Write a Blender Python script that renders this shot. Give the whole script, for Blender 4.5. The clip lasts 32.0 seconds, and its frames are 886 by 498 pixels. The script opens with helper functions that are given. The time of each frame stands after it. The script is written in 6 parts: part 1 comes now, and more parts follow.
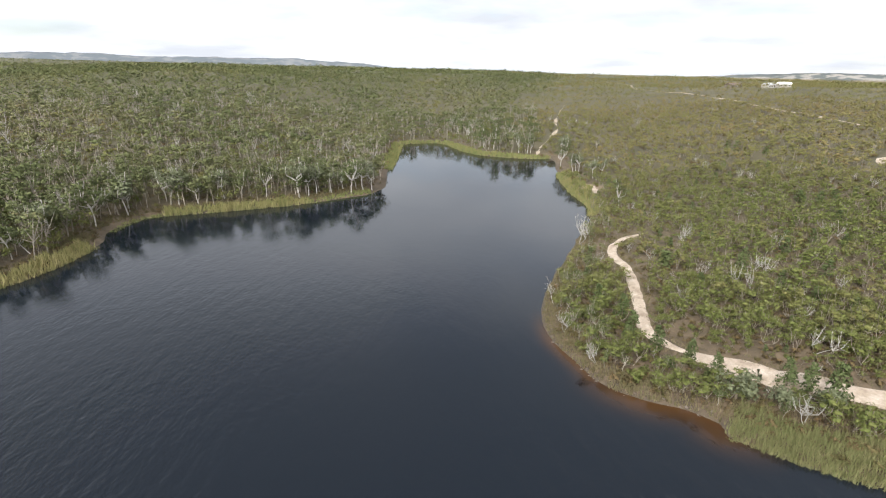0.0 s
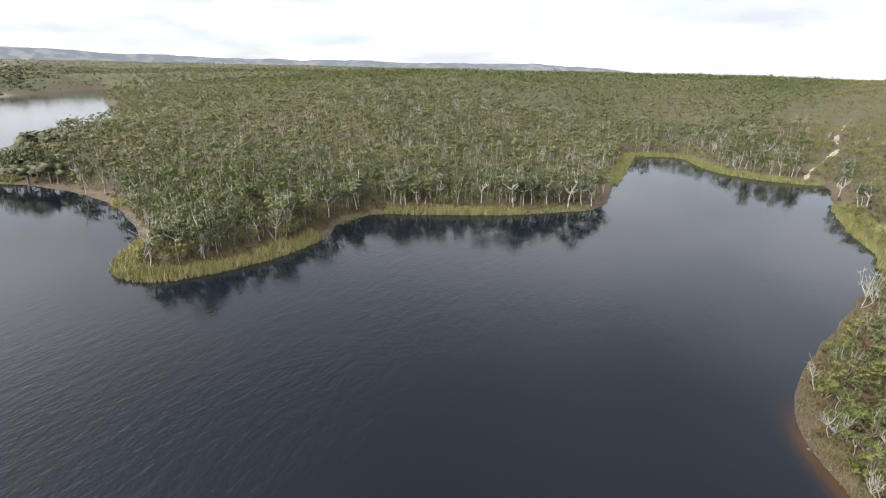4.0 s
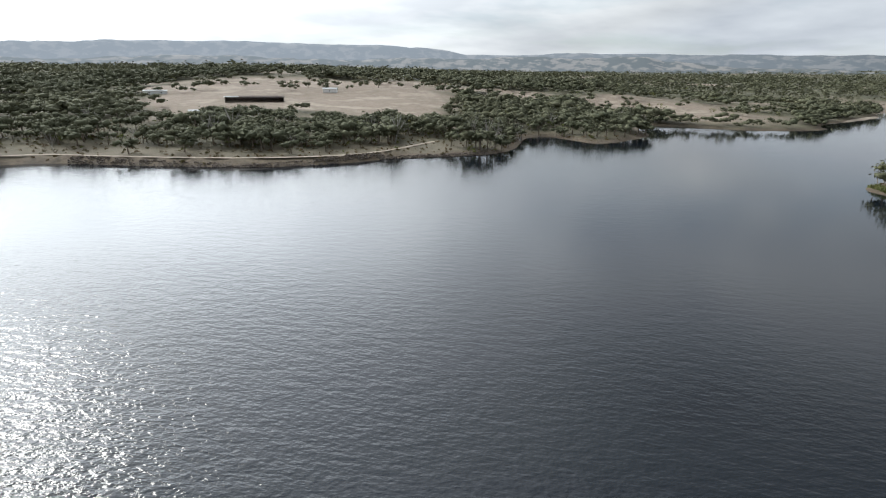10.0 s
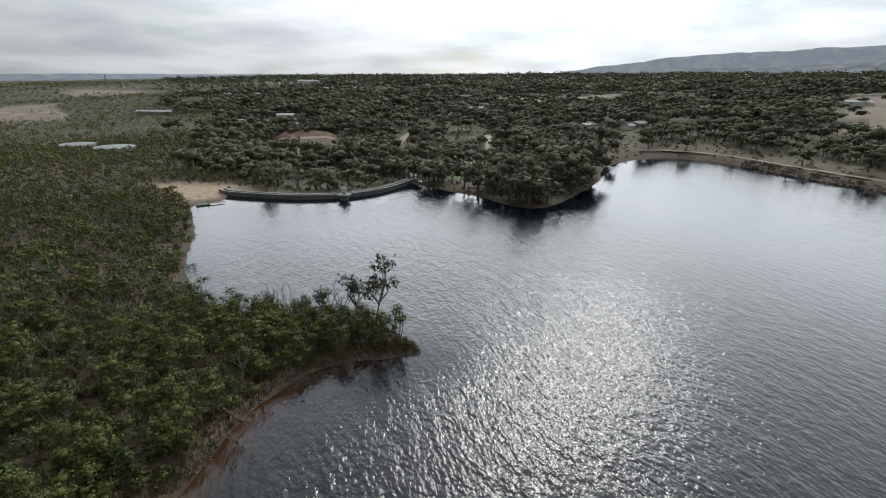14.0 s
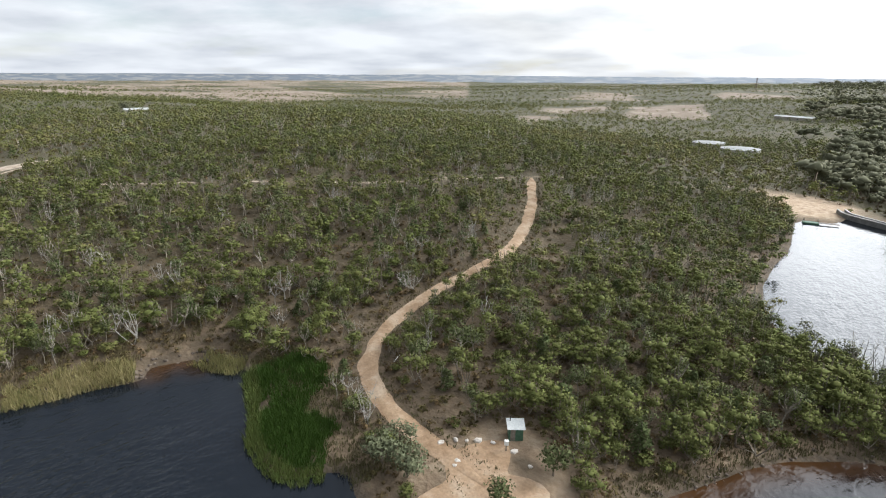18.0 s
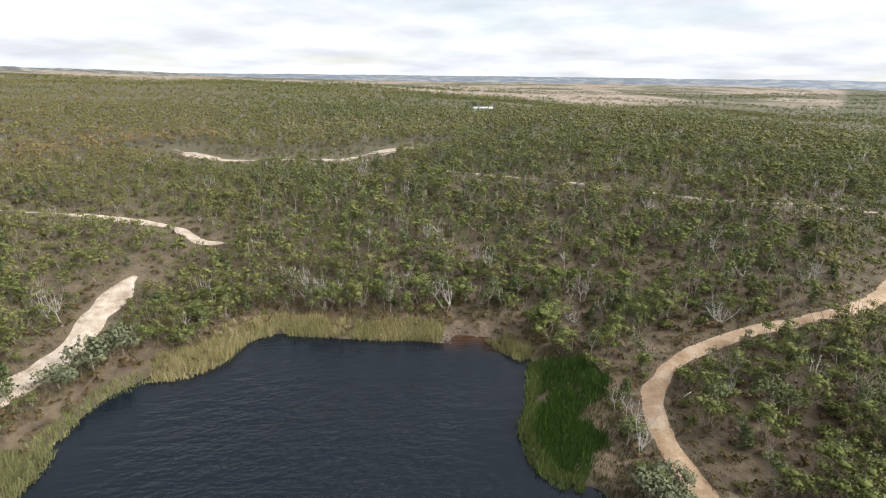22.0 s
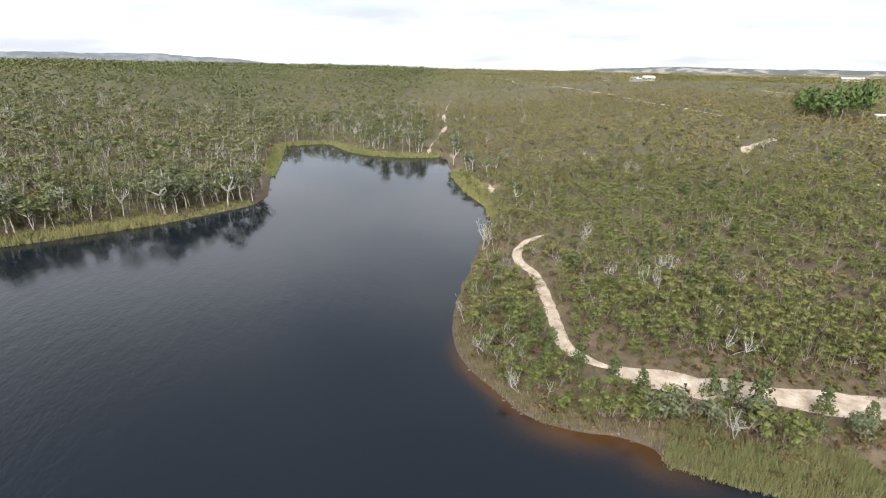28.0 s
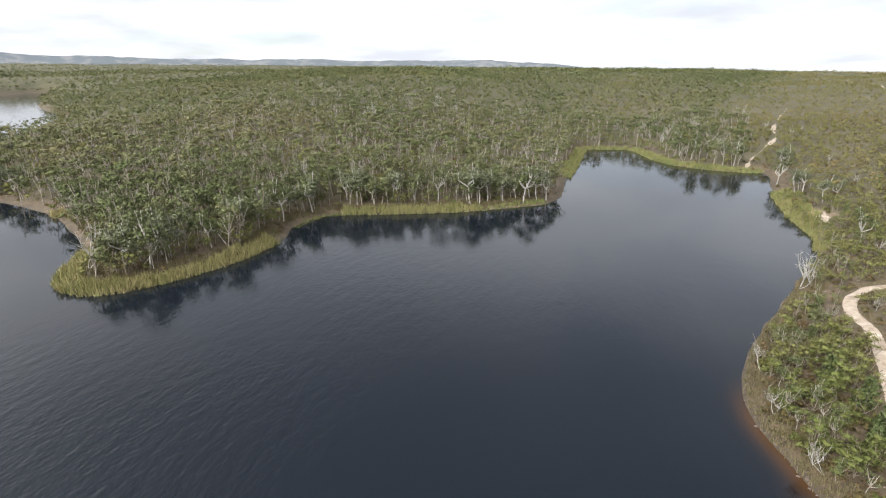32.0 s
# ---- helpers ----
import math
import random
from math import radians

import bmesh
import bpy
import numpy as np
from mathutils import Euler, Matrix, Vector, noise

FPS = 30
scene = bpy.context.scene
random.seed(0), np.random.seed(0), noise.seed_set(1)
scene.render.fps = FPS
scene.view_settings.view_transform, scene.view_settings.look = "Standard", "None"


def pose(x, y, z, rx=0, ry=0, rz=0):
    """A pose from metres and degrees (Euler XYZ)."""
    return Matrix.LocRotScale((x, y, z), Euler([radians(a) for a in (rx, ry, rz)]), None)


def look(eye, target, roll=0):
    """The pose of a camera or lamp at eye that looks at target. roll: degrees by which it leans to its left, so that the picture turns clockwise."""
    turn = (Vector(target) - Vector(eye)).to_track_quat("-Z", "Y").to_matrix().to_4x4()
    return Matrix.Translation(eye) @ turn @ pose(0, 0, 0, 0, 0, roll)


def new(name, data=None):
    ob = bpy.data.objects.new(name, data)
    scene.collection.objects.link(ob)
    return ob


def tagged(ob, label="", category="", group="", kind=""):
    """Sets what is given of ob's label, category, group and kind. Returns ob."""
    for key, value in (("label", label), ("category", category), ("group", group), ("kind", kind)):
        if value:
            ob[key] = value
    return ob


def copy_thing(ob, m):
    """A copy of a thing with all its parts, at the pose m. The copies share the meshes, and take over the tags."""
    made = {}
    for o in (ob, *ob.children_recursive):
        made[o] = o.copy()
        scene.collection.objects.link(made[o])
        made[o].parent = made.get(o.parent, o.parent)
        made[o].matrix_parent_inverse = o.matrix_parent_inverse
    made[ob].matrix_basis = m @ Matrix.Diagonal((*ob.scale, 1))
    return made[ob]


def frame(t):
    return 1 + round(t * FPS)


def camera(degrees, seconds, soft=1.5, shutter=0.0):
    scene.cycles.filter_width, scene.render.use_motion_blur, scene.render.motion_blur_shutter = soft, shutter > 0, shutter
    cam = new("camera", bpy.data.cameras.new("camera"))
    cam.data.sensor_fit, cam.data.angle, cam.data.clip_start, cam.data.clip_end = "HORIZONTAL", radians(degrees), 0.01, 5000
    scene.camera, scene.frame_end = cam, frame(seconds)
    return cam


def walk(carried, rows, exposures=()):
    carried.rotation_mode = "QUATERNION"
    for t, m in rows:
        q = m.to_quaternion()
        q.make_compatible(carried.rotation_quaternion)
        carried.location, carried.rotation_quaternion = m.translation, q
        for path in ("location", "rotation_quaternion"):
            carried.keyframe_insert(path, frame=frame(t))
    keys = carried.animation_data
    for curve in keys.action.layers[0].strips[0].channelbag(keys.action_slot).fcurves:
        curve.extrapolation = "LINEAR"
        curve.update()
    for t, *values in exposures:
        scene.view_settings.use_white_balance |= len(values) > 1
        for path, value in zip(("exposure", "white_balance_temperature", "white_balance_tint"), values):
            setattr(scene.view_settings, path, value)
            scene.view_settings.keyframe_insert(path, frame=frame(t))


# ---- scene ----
cam = camera(79.17, 32.0, soft=1.15)
PATH = [
    (0.0, pose(-0.00, 0.00, 45.00, 71.68, -0.84, 0.00)),
    (0.5, pose(0.18, 3.36, 45.02, 71.73, -0.84, -0.44)),
    (1.0, pose(0.30, 6.58, 45.05, 71.78, -0.85, -1.22)),
    (1.5, pose(0.51, 9.30, 45.10, 71.84, -0.82, -2.53)),
    (2.0, pose(0.69, 11.11, 45.16, 71.93, -0.76, -3.89)),
    (2.5, pose(0.66, 12.09, 45.21, 71.99, -0.74, -2.47)),
    (3.0, pose(0.37, 12.49, 45.23, 71.98, -0.75, 1.68)),
    (3.5, pose(-0.09, 12.66, 45.21, 71.93, -0.82, 10.96)),
    (4.0, pose(-0.39, 12.71, 45.19, 71.82, -0.87, 23.89)),
    (4.5, pose(-0.31, 12.66, 45.17, 71.76, -0.92, 32.24)),
    (6.5, pose(-0.38, 11.97, 45.14, 71.68, -0.87, 60.17)),
    (7.0, pose(-0.40, 11.99, 45.14, 71.67, -0.83, 68.49)),
    (7.5, pose(-0.37, 11.96, 45.15, 71.68, -0.81, 73.68)),
    (8.0, pose(-0.33, 11.82, 45.16, 71.69, -0.80, 79.11)),
    (8.5, pose(-0.34, 11.67, 45.18, 71.69, -0.84, 84.71)),
    (9.0, pose(-0.37, 11.56, 45.19, 71.69, -0.85, 90.88)),
    (9.5, pose(-0.32, 11.35, 45.20, 71.71, -0.84, 96.95)),
    (10.0, pose(0.08, 11.17, 45.20, 71.70, -0.78, 103.50)),
    (10.5, pose(0.62, 11.12, 45.19, 71.67, -0.80, 110.82)),
    (11.0, pose(0.85, 11.20, 45.19, 71.65, -0.80, 119.16)),
    (11.5, pose(0.80, 11.45, 45.18, 71.62, -0.69, 128.83)),
    (12.0, pose(0.57, 11.89, 45.18, 71.64, -0.66, 138.02)),
    (12.5, pose(0.43, 12.24, 45.19, 71.66, -0.64, 145.14)),
    (13.0, pose(0.44, 12.17, 45.21, 71.67, -0.57, 151.31)),
    (13.5, pose(0.38, 12.06, 45.22, 71.68, -0.53, 158.58)),
    (14.0, pose(0.27, 11.78, 45.23, 71.73, -0.55, 167.65)),
    (14.5, pose(0.21, 11.37, 45.22, 71.77, -0.61, 176.19)),
    (15.0, pose(0.30, 11.10, 45.20, 71.78, -0.60, 185.76)),
    (15.5, pose(0.42, 11.17, 45.19, 71.78, -0.58, 196.12)),
    (17.5, pose(0.19, 10.04, 44.92, 71.56, -0.38, 225.01)),
    (18.0, pose(0.16, 10.06, 44.93, 71.55, -0.45, 227.87)),
    (18.5, pose(0.22, 10.13, 44.97, 71.57, -0.54, 232.01)),
    (19.0, pose(0.16, 10.19, 45.01, 71.58, -0.61, 236.58)),
    (19.5, pose(0.18, 10.24, 45.05, 71.56, -0.69, 241.82)),
    (20.0, pose(0.23, 10.24, 45.08, 71.57, -0.70, 247.55)),
    (20.5, pose(0.27, 10.20, 45.10, 71.57, -0.69, 253.06)),
    (21.0, pose(0.24, 10.17, 45.14, 71.60, -0.65, 254.63)),
    (21.5, pose(0.29, 10.15, 45.19, 71.61, -0.61, 255.25)),
    (22.0, pose(0.40, 10.34, 45.28, 71.59, -0.61, 261.08)),
    (22.5, pose(0.33, 10.78, 45.36, 71.55, -0.67, 271.18)),
    (23.0, pose(0.36, 10.97, 45.38, 71.50, -0.73, 279.96)),
    (23.5, pose(0.36, 10.96, 45.35, 71.49, -0.71, 282.80)),
    (24.0, pose(0.32, 10.96, 45.31, 71.49, -0.65, 285.65)),
    (24.5, pose(0.15, 11.24, 45.24, 71.46, -0.58, 293.16)),
    (25.0, pose(0.12, 11.40, 45.19, 71.46, -0.59, 306.85)),
    (25.5, pose(0.16, 11.42, 45.17, 71.45, -0.61, 316.45)),
    (27.5, pose(0.07, 12.16, 45.42, 71.36, -0.60, 337.76)),
    (28.0, pose(0.14, 12.39, 45.44, 71.37, -0.58, 348.13)),
    (28.5, pose(0.13, 12.43, 45.46, 71.41, -0.51, 353.88)),
    (29.0, pose(0.19, 12.62, 45.48, 71.42, -0.45, 360.85)),
    (29.5, pose(0.07, 12.66, 45.50, 71.43, -0.43, 365.10)),
    (30.0, pose(0.15, 12.77, 45.53, 71.44, -0.38, 371.35)),
    (30.5, pose(0.20, 12.78, 45.54, 71.47, -0.26, 374.13)),
    (31.0, pose(0.18, 12.81, 45.54, 71.52, -0.15, 376.21)),
    (31.5, pose(0.24, 12.87, 45.53, 71.55, -0.06, 377.91)),
    (32.0, pose(0.11, 12.93, 45.54, 71.59, -0.01, 379.15)),
]
walk(cam, PATH, exposures=[(0.0, 0.0, 6500, 10), (5.0, 0.0, 6500, 10), (7.0, -0.05, 6350, 8.5), (8.0, -0.2, 6350, 8.5), (9.0, -0.45, 6200, 7), (10.0, -0.7, 6200, 7), (12.0, -1.22, 6200, 7), (13.5, -1.35, 6200, 7), (15.5, -1.5, 6200, 7), (17.5, -0.5, 6350, 8.5), (19.0, -0.28, 6350, 8.5), (22.0, -0.12, 6500, 10), (25.0, -0.08, 6500, 10), (28.0, 0.0, 6500, 10), (32.0, 0.0, 6500, 10)])

# ---- light: bright thin overcast, the sun shining through it in the south-south-west ----
SUN_AZ, SUN_EL = radians(206.0), radians(37.0)
sun_way = Vector((math.sin(SUN_AZ) * math.cos(SUN_EL), math.cos(SUN_AZ) * math.cos(SUN_EL), math.sin(SUN_EL)))
sun = new("sun", bpy.data.lights.new("sun", "SUN"))
sun.data.energy, sun.data.angle, sun.data.color = 3.1, radians(11.0), (1.0, 0.95, 0.87)
sun.matrix_world = look((0, 0, 900), Vector((0, 0, 900)) - sun_way)


def wire(tree, a, out, b, into):
    tree.links.new(a.outputs[out], b.inputs[into])


def build_sky():
    world = bpy.data.worlds.new("overcast_sky")
    scene.world = world
    world.use_nodes = True
    t = world.node_tree
    t.nodes.clear()
    n = t.nodes.new
    sky = n("ShaderNodeTexSky")
    sky.sky_type, sky.sun_disc = "NISHITA", False
    sky.sun_elevation, sky.sun_rotation = SUN_EL, SUN_AZ
    sky.air_density, sky.dust_density, sky.ozone_density = 1.0, 0.4, 2.0
    gain = n("ShaderNodeVectorMath")
    gain.operation = "SCALE"
    gain.inputs["Scale"].default_value = 0.15
    wire(t, sky, 0, gain, 0)
    co = n("ShaderNodeTexCoord")
    sep = n("ShaderNodeSeparateXYZ")
    wire(t, co, "Generated", sep, 0)
    # the cloud deck is flat: its pattern shrinks towards the horizon
    lift = n("ShaderNodeMath")
    lift.operation, lift.inputs[1].default_value = "ADD", 0.15
    wire(t, sep, "Z", lift, 0)
    top = n("ShaderNodeMath")
    top.operation, top.inputs[1].default_value = "MAXIMUM", 0.05
    wire(t, lift, 0, top, 0)
    deck = n("ShaderNodeVectorMath")
    deck.operation = "DIVIDE"
    wire(t, co, "Generated", deck, 0)
    wire(t, top, 0, deck, 1)
    flat = n("ShaderNodeMapping")
    flat.inputs["Scale"].default_value = (1.0, 1.0, 0.0)
    flat.inputs["Rotation"].default_value = (0, 0, 0.5)
    wire(t, deck, 0, flat, 0)
    big = n("ShaderNodeTexNoise")
    big.inputs["Scale"].default_value, big.inputs["Detail"].default_value, big.inputs["Roughness"].default_value = 0.55, 9.0, 0.58
    big.inputs["Distortion"].default_value = 0.35
    wire(t, flat, 0, big, "Vector")
    cover = n("ShaderNodeValToRGB")
    cover.color_ramp.elements[0].position, cover.color_ramp.elements[0].color = 0.30, (0.45, 0.45, 0.45, 1)
    cover.color_ramp.elements[1].position, cover.color_ramp.elements[1].color = 0.50, (1, 1, 1, 1)
    wire(t, big, 0, cover, 0)
    small = n("ShaderNodeTexNoise")
    small.inputs["Scale"].default_value, small.inputs["Detail"].default_value, small.inputs["Roughness"].default_value = 0.95, 5.0, 0.5
    wire(t, flat, 0, small, "Vector")
    shade = n("ShaderNodeValToRGB")
    e = shade.color_ramp.elements
    e[0].position, e[0].color = 0.38, (1.25, 1.255, 1.26, 1)
    e[1].position, e[1].color = 0.66, (0.88, 0.90, 0.94, 1)
    wire(t, small, 0, shade, 0)
    # thin cloud is brighter round the sun
    dot = n("ShaderNodeVectorMath")
    dot.operation = "DOT_PRODUCT"
    wire(t, co, "Generated", dot, 0)
    dot.inputs[1].default_value = sun_way
    glow = n("ShaderNodeValToRGB")
    e = glow.color_ramp.elements
    e[0].position, e[0].color = 0.0, (0.96, 0.985, 1.03, 1)
    e[1].position, e[1].color = 1.0, (9.5, 9.4, 9.1, 1)
    for p, c in ((0.10, 1.05), (0.25, 1.25), (0.45, 1.75), (0.60, 2.9), (0.70, 4.3), (0.80, 6.0), (0.90, 7.8)):
        glow.color_ramp.elements.new(p).color = (c, c, c, 1)
    # the deck hides more of the glow towards the horizon
    rim = n("ShaderNodeMapRange")
    rim.interpolation_type = "SMOOTHSTEP"
    rim.inputs["From Min"].default_value, rim.inputs["From Max"].default_value = 0.02, 0.26
    rim.inputs["To Min"].default_value, rim.inputs["To Max"].default_value = -0.29, 0.0
    wire(t, sep, "Z", rim, 0)
    less = n("ShaderNodeMath")
    less.operation = "ADD"
    wire(t, dot, "Value", less, 0)
    wire(t, rim, 0, less, 1)
    wire(t, less, 0, glow, 0)
    cloud = n("ShaderNodeMix")
    cloud.data_type, cloud.blend_type = "RGBA", "MULTIPLY"
    cloud.inputs[0].default_value = 1.0
    wire(t, shade, 0, cloud, 6)
    wire(t, glow, 0, cloud, 7)
    # the deck is thicker overhead than at its bright rim
    high = n("ShaderNodeValToRGB")
    e = high.color_ramp.elements
    e[0].position, e[0].color = 0.18, (1, 1, 1, 1)
    e[1].position, e[1].color = 0.95, (0.55, 0.56, 0.58, 1)
    high.color_ramp.elements.new(0.32).color = (0.94, 0.95, 0.97, 1)
    high.color_ramp.elements.new(0.52).color = (0.60, 0.61, 0.63, 1)
    high.color_ramp.elements.new(0.74).color = (0.56, 0.57, 0.59, 1)
    wire(t, sep, "Z", high, 0)
    thick = n("ShaderNodeMix")
    thick.data_type, thick.blend_type = "RGBA", "MULTIPLY"
    thick.inputs[0].default_value = 1.0
    wire(t, cloud, 2, thick, 6)
    wire(t, high, 0, thick, 7)
    cloud = thick
    mix = n("ShaderNodeMix")
    mix.data_type = "RGBA"
    wire(t, cover, 0, mix, 0)
    wire(t, gain, 0, mix, 6)
    wire(t, cloud, 2, mix, 7)
    bg = n("ShaderNodeBackground")
    wire(t, mix, 2, bg, 0)
    bg.inputs[1].default_value = 1.0
    out = n("ShaderNodeOutputWorld")
    wire(t, bg, 0, out, 0)


build_sky()


# ---- materials ----
def ramp_stops(ramp, stops):
    el = ramp.color_ramp.elements
    while len(el) > 1:
        el.remove(el[-1])
    el[0].position, el[0].color = stops[0][0], (*stops[0][1], 1)
    for p, c in stops[1:]:
        k = el.new(p)
        k.color = (*c, 1)


def surface(name, stops, scale=1.0, detail=6.0, rough=0.9, bump=0.0, bump_scale=8.0, bump_dist=0.1, metal=0.0, ior=1.45, second=None):
    """A plain rough surface: a colour ramp over noise, a finer second noise, and relief."""
    mat = bpy.data.materials.new(name)
    mat.use_nodes = True
    t = mat.node_tree
    n = t.nodes.new
    bsdf = t.nodes["Principled BSDF"]
    co = n("ShaderNodeNewGeometry")
    tex = n("ShaderNodeTexNoise")
    tex.inputs["Scale"].default_value, tex.inputs["Detail"].default_value, tex.inputs["Roughness"].default_value = scale, detail, 0.62
    wire(t, co, "Position", tex, "Vector")
    ramp = n("ShaderNodeValToRGB")
    ramp_stops(ramp, stops)
    wire(t, tex, 0, ramp, 0)
    fine = n("ShaderNodeTexNoise")
    fine.inputs["Scale"].default_value, fine.inputs["Detail"].default_value = scale * 9, 4.0
    wire(t, co, "Position", fine, "Vector")
    vary = n("ShaderNodeMix")
    vary.data_type, vary.blend_type = "RGBA", "OVERLAY"
    vary.inputs[0].default_value = 0.35
    wire(t, ramp, 0, vary, 6)
    wire(t, fine, 0, vary, 7)
    wire(t, vary, 2, bsdf, "Base Color")
    bsdf.inputs["Roughness"].default_value, bsdf.inputs["Metallic"].default_value = rough, metal
    bsdf.inputs["IOR"].default_value = ior
    if bump:
        rel = n("ShaderNodeTexNoise")
        rel.inputs["Scale"].default_value, rel.inputs["Detail"].default_value = bump_scale, 5.0
        wire(t, co, "Position", rel, "Vector")
        b = n("ShaderNodeBump")
        b.inputs["Strength"].default_value, b.inputs["Distance"].default_value = bump, bump_dist
        wire(t, rel, 0, b, "Height")
        wire(t, b, 0, bsdf, "Normal")
    return mat


def leaf_material(name, stops, gloss=0.75):
    """Foliage: the tint goes with each plant, and every leaf clump differs a little."""
    mat = bpy.data.materials.new(name)
    mat.use_nodes = True
    t = mat.node_tree
    n = t.nodes.new
    bsdf = t.nodes["Principled BSDF"]
    at = n("ShaderNodeAttribute")
    at.attribute_name = "tint"
    geo = n("ShaderNodeNewGeometry")
    info = n("ShaderNodeObjectInfo")
    a = n("ShaderNodeMath")
    a.operation, a.inputs[1].default_value, a.inputs[2].default_value = "MULTIPLY_ADD", 0.16, -0.08
    wire(t, geo, "Random Per Island", a, 0)
    b = n("ShaderNodeMath")
    b.operation = "ADD"
    wire(t, a, 0, b, 0)
    wire(t, at, "Fac", b, 1)
    c = n("ShaderNodeMath")
    c.operation, c.inputs[1].default_value = "MULTIPLY_ADD", 0.04
    wire(t, info, "Random", c, 0)
    wire(t, b, 0, c, 2)
    ramp = n("ShaderNodeValToRGB")
    ramp_stops(ramp, stops)
    grain = n("ShaderNodeTexNoise")
    grain.inputs["Scale"].default_value, grain.inputs["Detail"].default_value, grain.inputs["Roughness"].default_value = 1.5, 4.0, 0.7
    wire(t, geo, "Position", grain, "Vector")
    d = n("ShaderNodeMath")
    d.operation, d.inputs[1].default_value = "MULTIPLY_ADD", 0.6
    wire(t, grain, 0, d, 0)
    wire(t, c, 0, d, 2)
    e = n("ShaderNodeMath")
    e.operation, e.inputs[1].default_value = "ADD", -0.24
    wire(t, d, 0, e, 0)
    wire(t, e, 0, ramp, 0)
    wire(t, ramp, 0, bsdf, "Base Color")
    bsdf.inputs["Roughness"].default_value = gloss
    bsdf.inputs["Specular IOR Level"].default_value = 0.06
    thin = n("ShaderNodeBsdfTranslucent")
    wire(t, ramp, 0, thin, 0)
    both = n("ShaderNodeMixShader")
    both.inputs[0].default_value = 0.10
    wire(t, bsdf, 0, both, 1)
    wire(t, thin, 0, both, 2)
    wire(t, both, 0, t.nodes["Material Output"], 0)
    return mat


def ground_material():
    mat = bpy.data.materials.new("ground_cover")
    mat.use_nodes = True
    t = mat.node_tree
    n = t.nodes.new
    bsdf = t.nodes["Principled BSDF"]
    geo = n("ShaderNodeNewGeometry")

    def noise_ramp(scale, stops, detail=7.0):
        tex = n("ShaderNodeTexNoise")
        tex.inputs["Scale"].default_value, tex.inputs["Detail"].default_value, tex.inputs["Roughness"].default_value = scale, detail, 0.65
        wire(t, geo, "Position", tex, "Vector")
        r = n("ShaderNodeValToRGB")
        ramp_stops(r, stops)
        wire(t, tex, 0, r, 0)
        return r

    def blend(fac, a, b, aout=0):
        m = n("ShaderNodeMix")
        m.data_type = "RGBA"
        wire(t, fac, "Fac" if fac.bl_idname == "ShaderNodeAttribute" else 0, m, 0)
        wire(t, a, aout, m, 6)
        wire(t, b, 0, m, 7)
        return m

    def layer(name):
        a = n("ShaderNodeAttribute")
        a.attribute_name = name
        return a

    litter = noise_ramp(0.35, [(0.30, (0.048, 0.035, 0.020)), (0.48, (0.082, 0.058, 0.034)), (0.60, (0.118, 0.084, 0.051)), (0.72, (0.065, 0.058, 0.027))])
    straw = noise_ramp(0.03, [(0.28, (0.138, 0.102, 0.072)), (0.42, (0.215, 0.166, 0.121)), (0.50, (0.172, 0.132, 0.093)), (0.58, (0.249, 0.200, 0.149)), (0.66, (0.292, 0.242, 0.187)), (0.75, (0.189, 0.153, 0.111))])
    sand = noise_ramp(0.5, [(0.30, (0.20, 0.13, 0.08)), (0.5, (0.34, 0.25, 0.165)), (0.70, (0.46, 0.37, 0.27))])
    wood = noise_ramp(0.045, [(0.32, (0.042, 0.043, 0.019)), (0.5, (0.066, 0.062, 0.028)), (0.68, (0.095, 0.082, 0.044))])
    m1 = blend(layer("wood"), litter, wood)
    m2 = blend(layer("straw"), m1, straw, 2)
    m3 = blend(layer("sand"), m2, sand, 2)
    lawn = noise_ramp(0.2, [(0.3, (0.10, 0.15, 0.05)), (0.7, (0.15, 0.19, 0.07))])
    m4 = blend(layer("lawn"), m3, lawn, 2)
    mud = noise_ramp(1.1, [(0.3, (0.040, 0.030, 0.020)), (0.7, (0.075, 0.056, 0.036))])
    m5 = blend(layer("wet"), m4, mud, 2)
    wire(t, m5, 2, bsdf, "Base Color")
    bsdf.inputs["Roughness"].default_value = 0.95
    rel = n("ShaderNodeTexNoise")
    rel.inputs["Scale"].default_value, rel.inputs["Detail"].default_value = 1.2, 8.0
    wire(t, geo, "Position", rel, "Vector")
    b = n("ShaderNodeBump")
    b.inputs["Strength"].default_value, b.inputs["Distance"].default_value = 0.7, 0.5
    wire(t, rel, 0, b, "Height")
    wire(t, b, 0, bsdf, "Normal")
    return mat


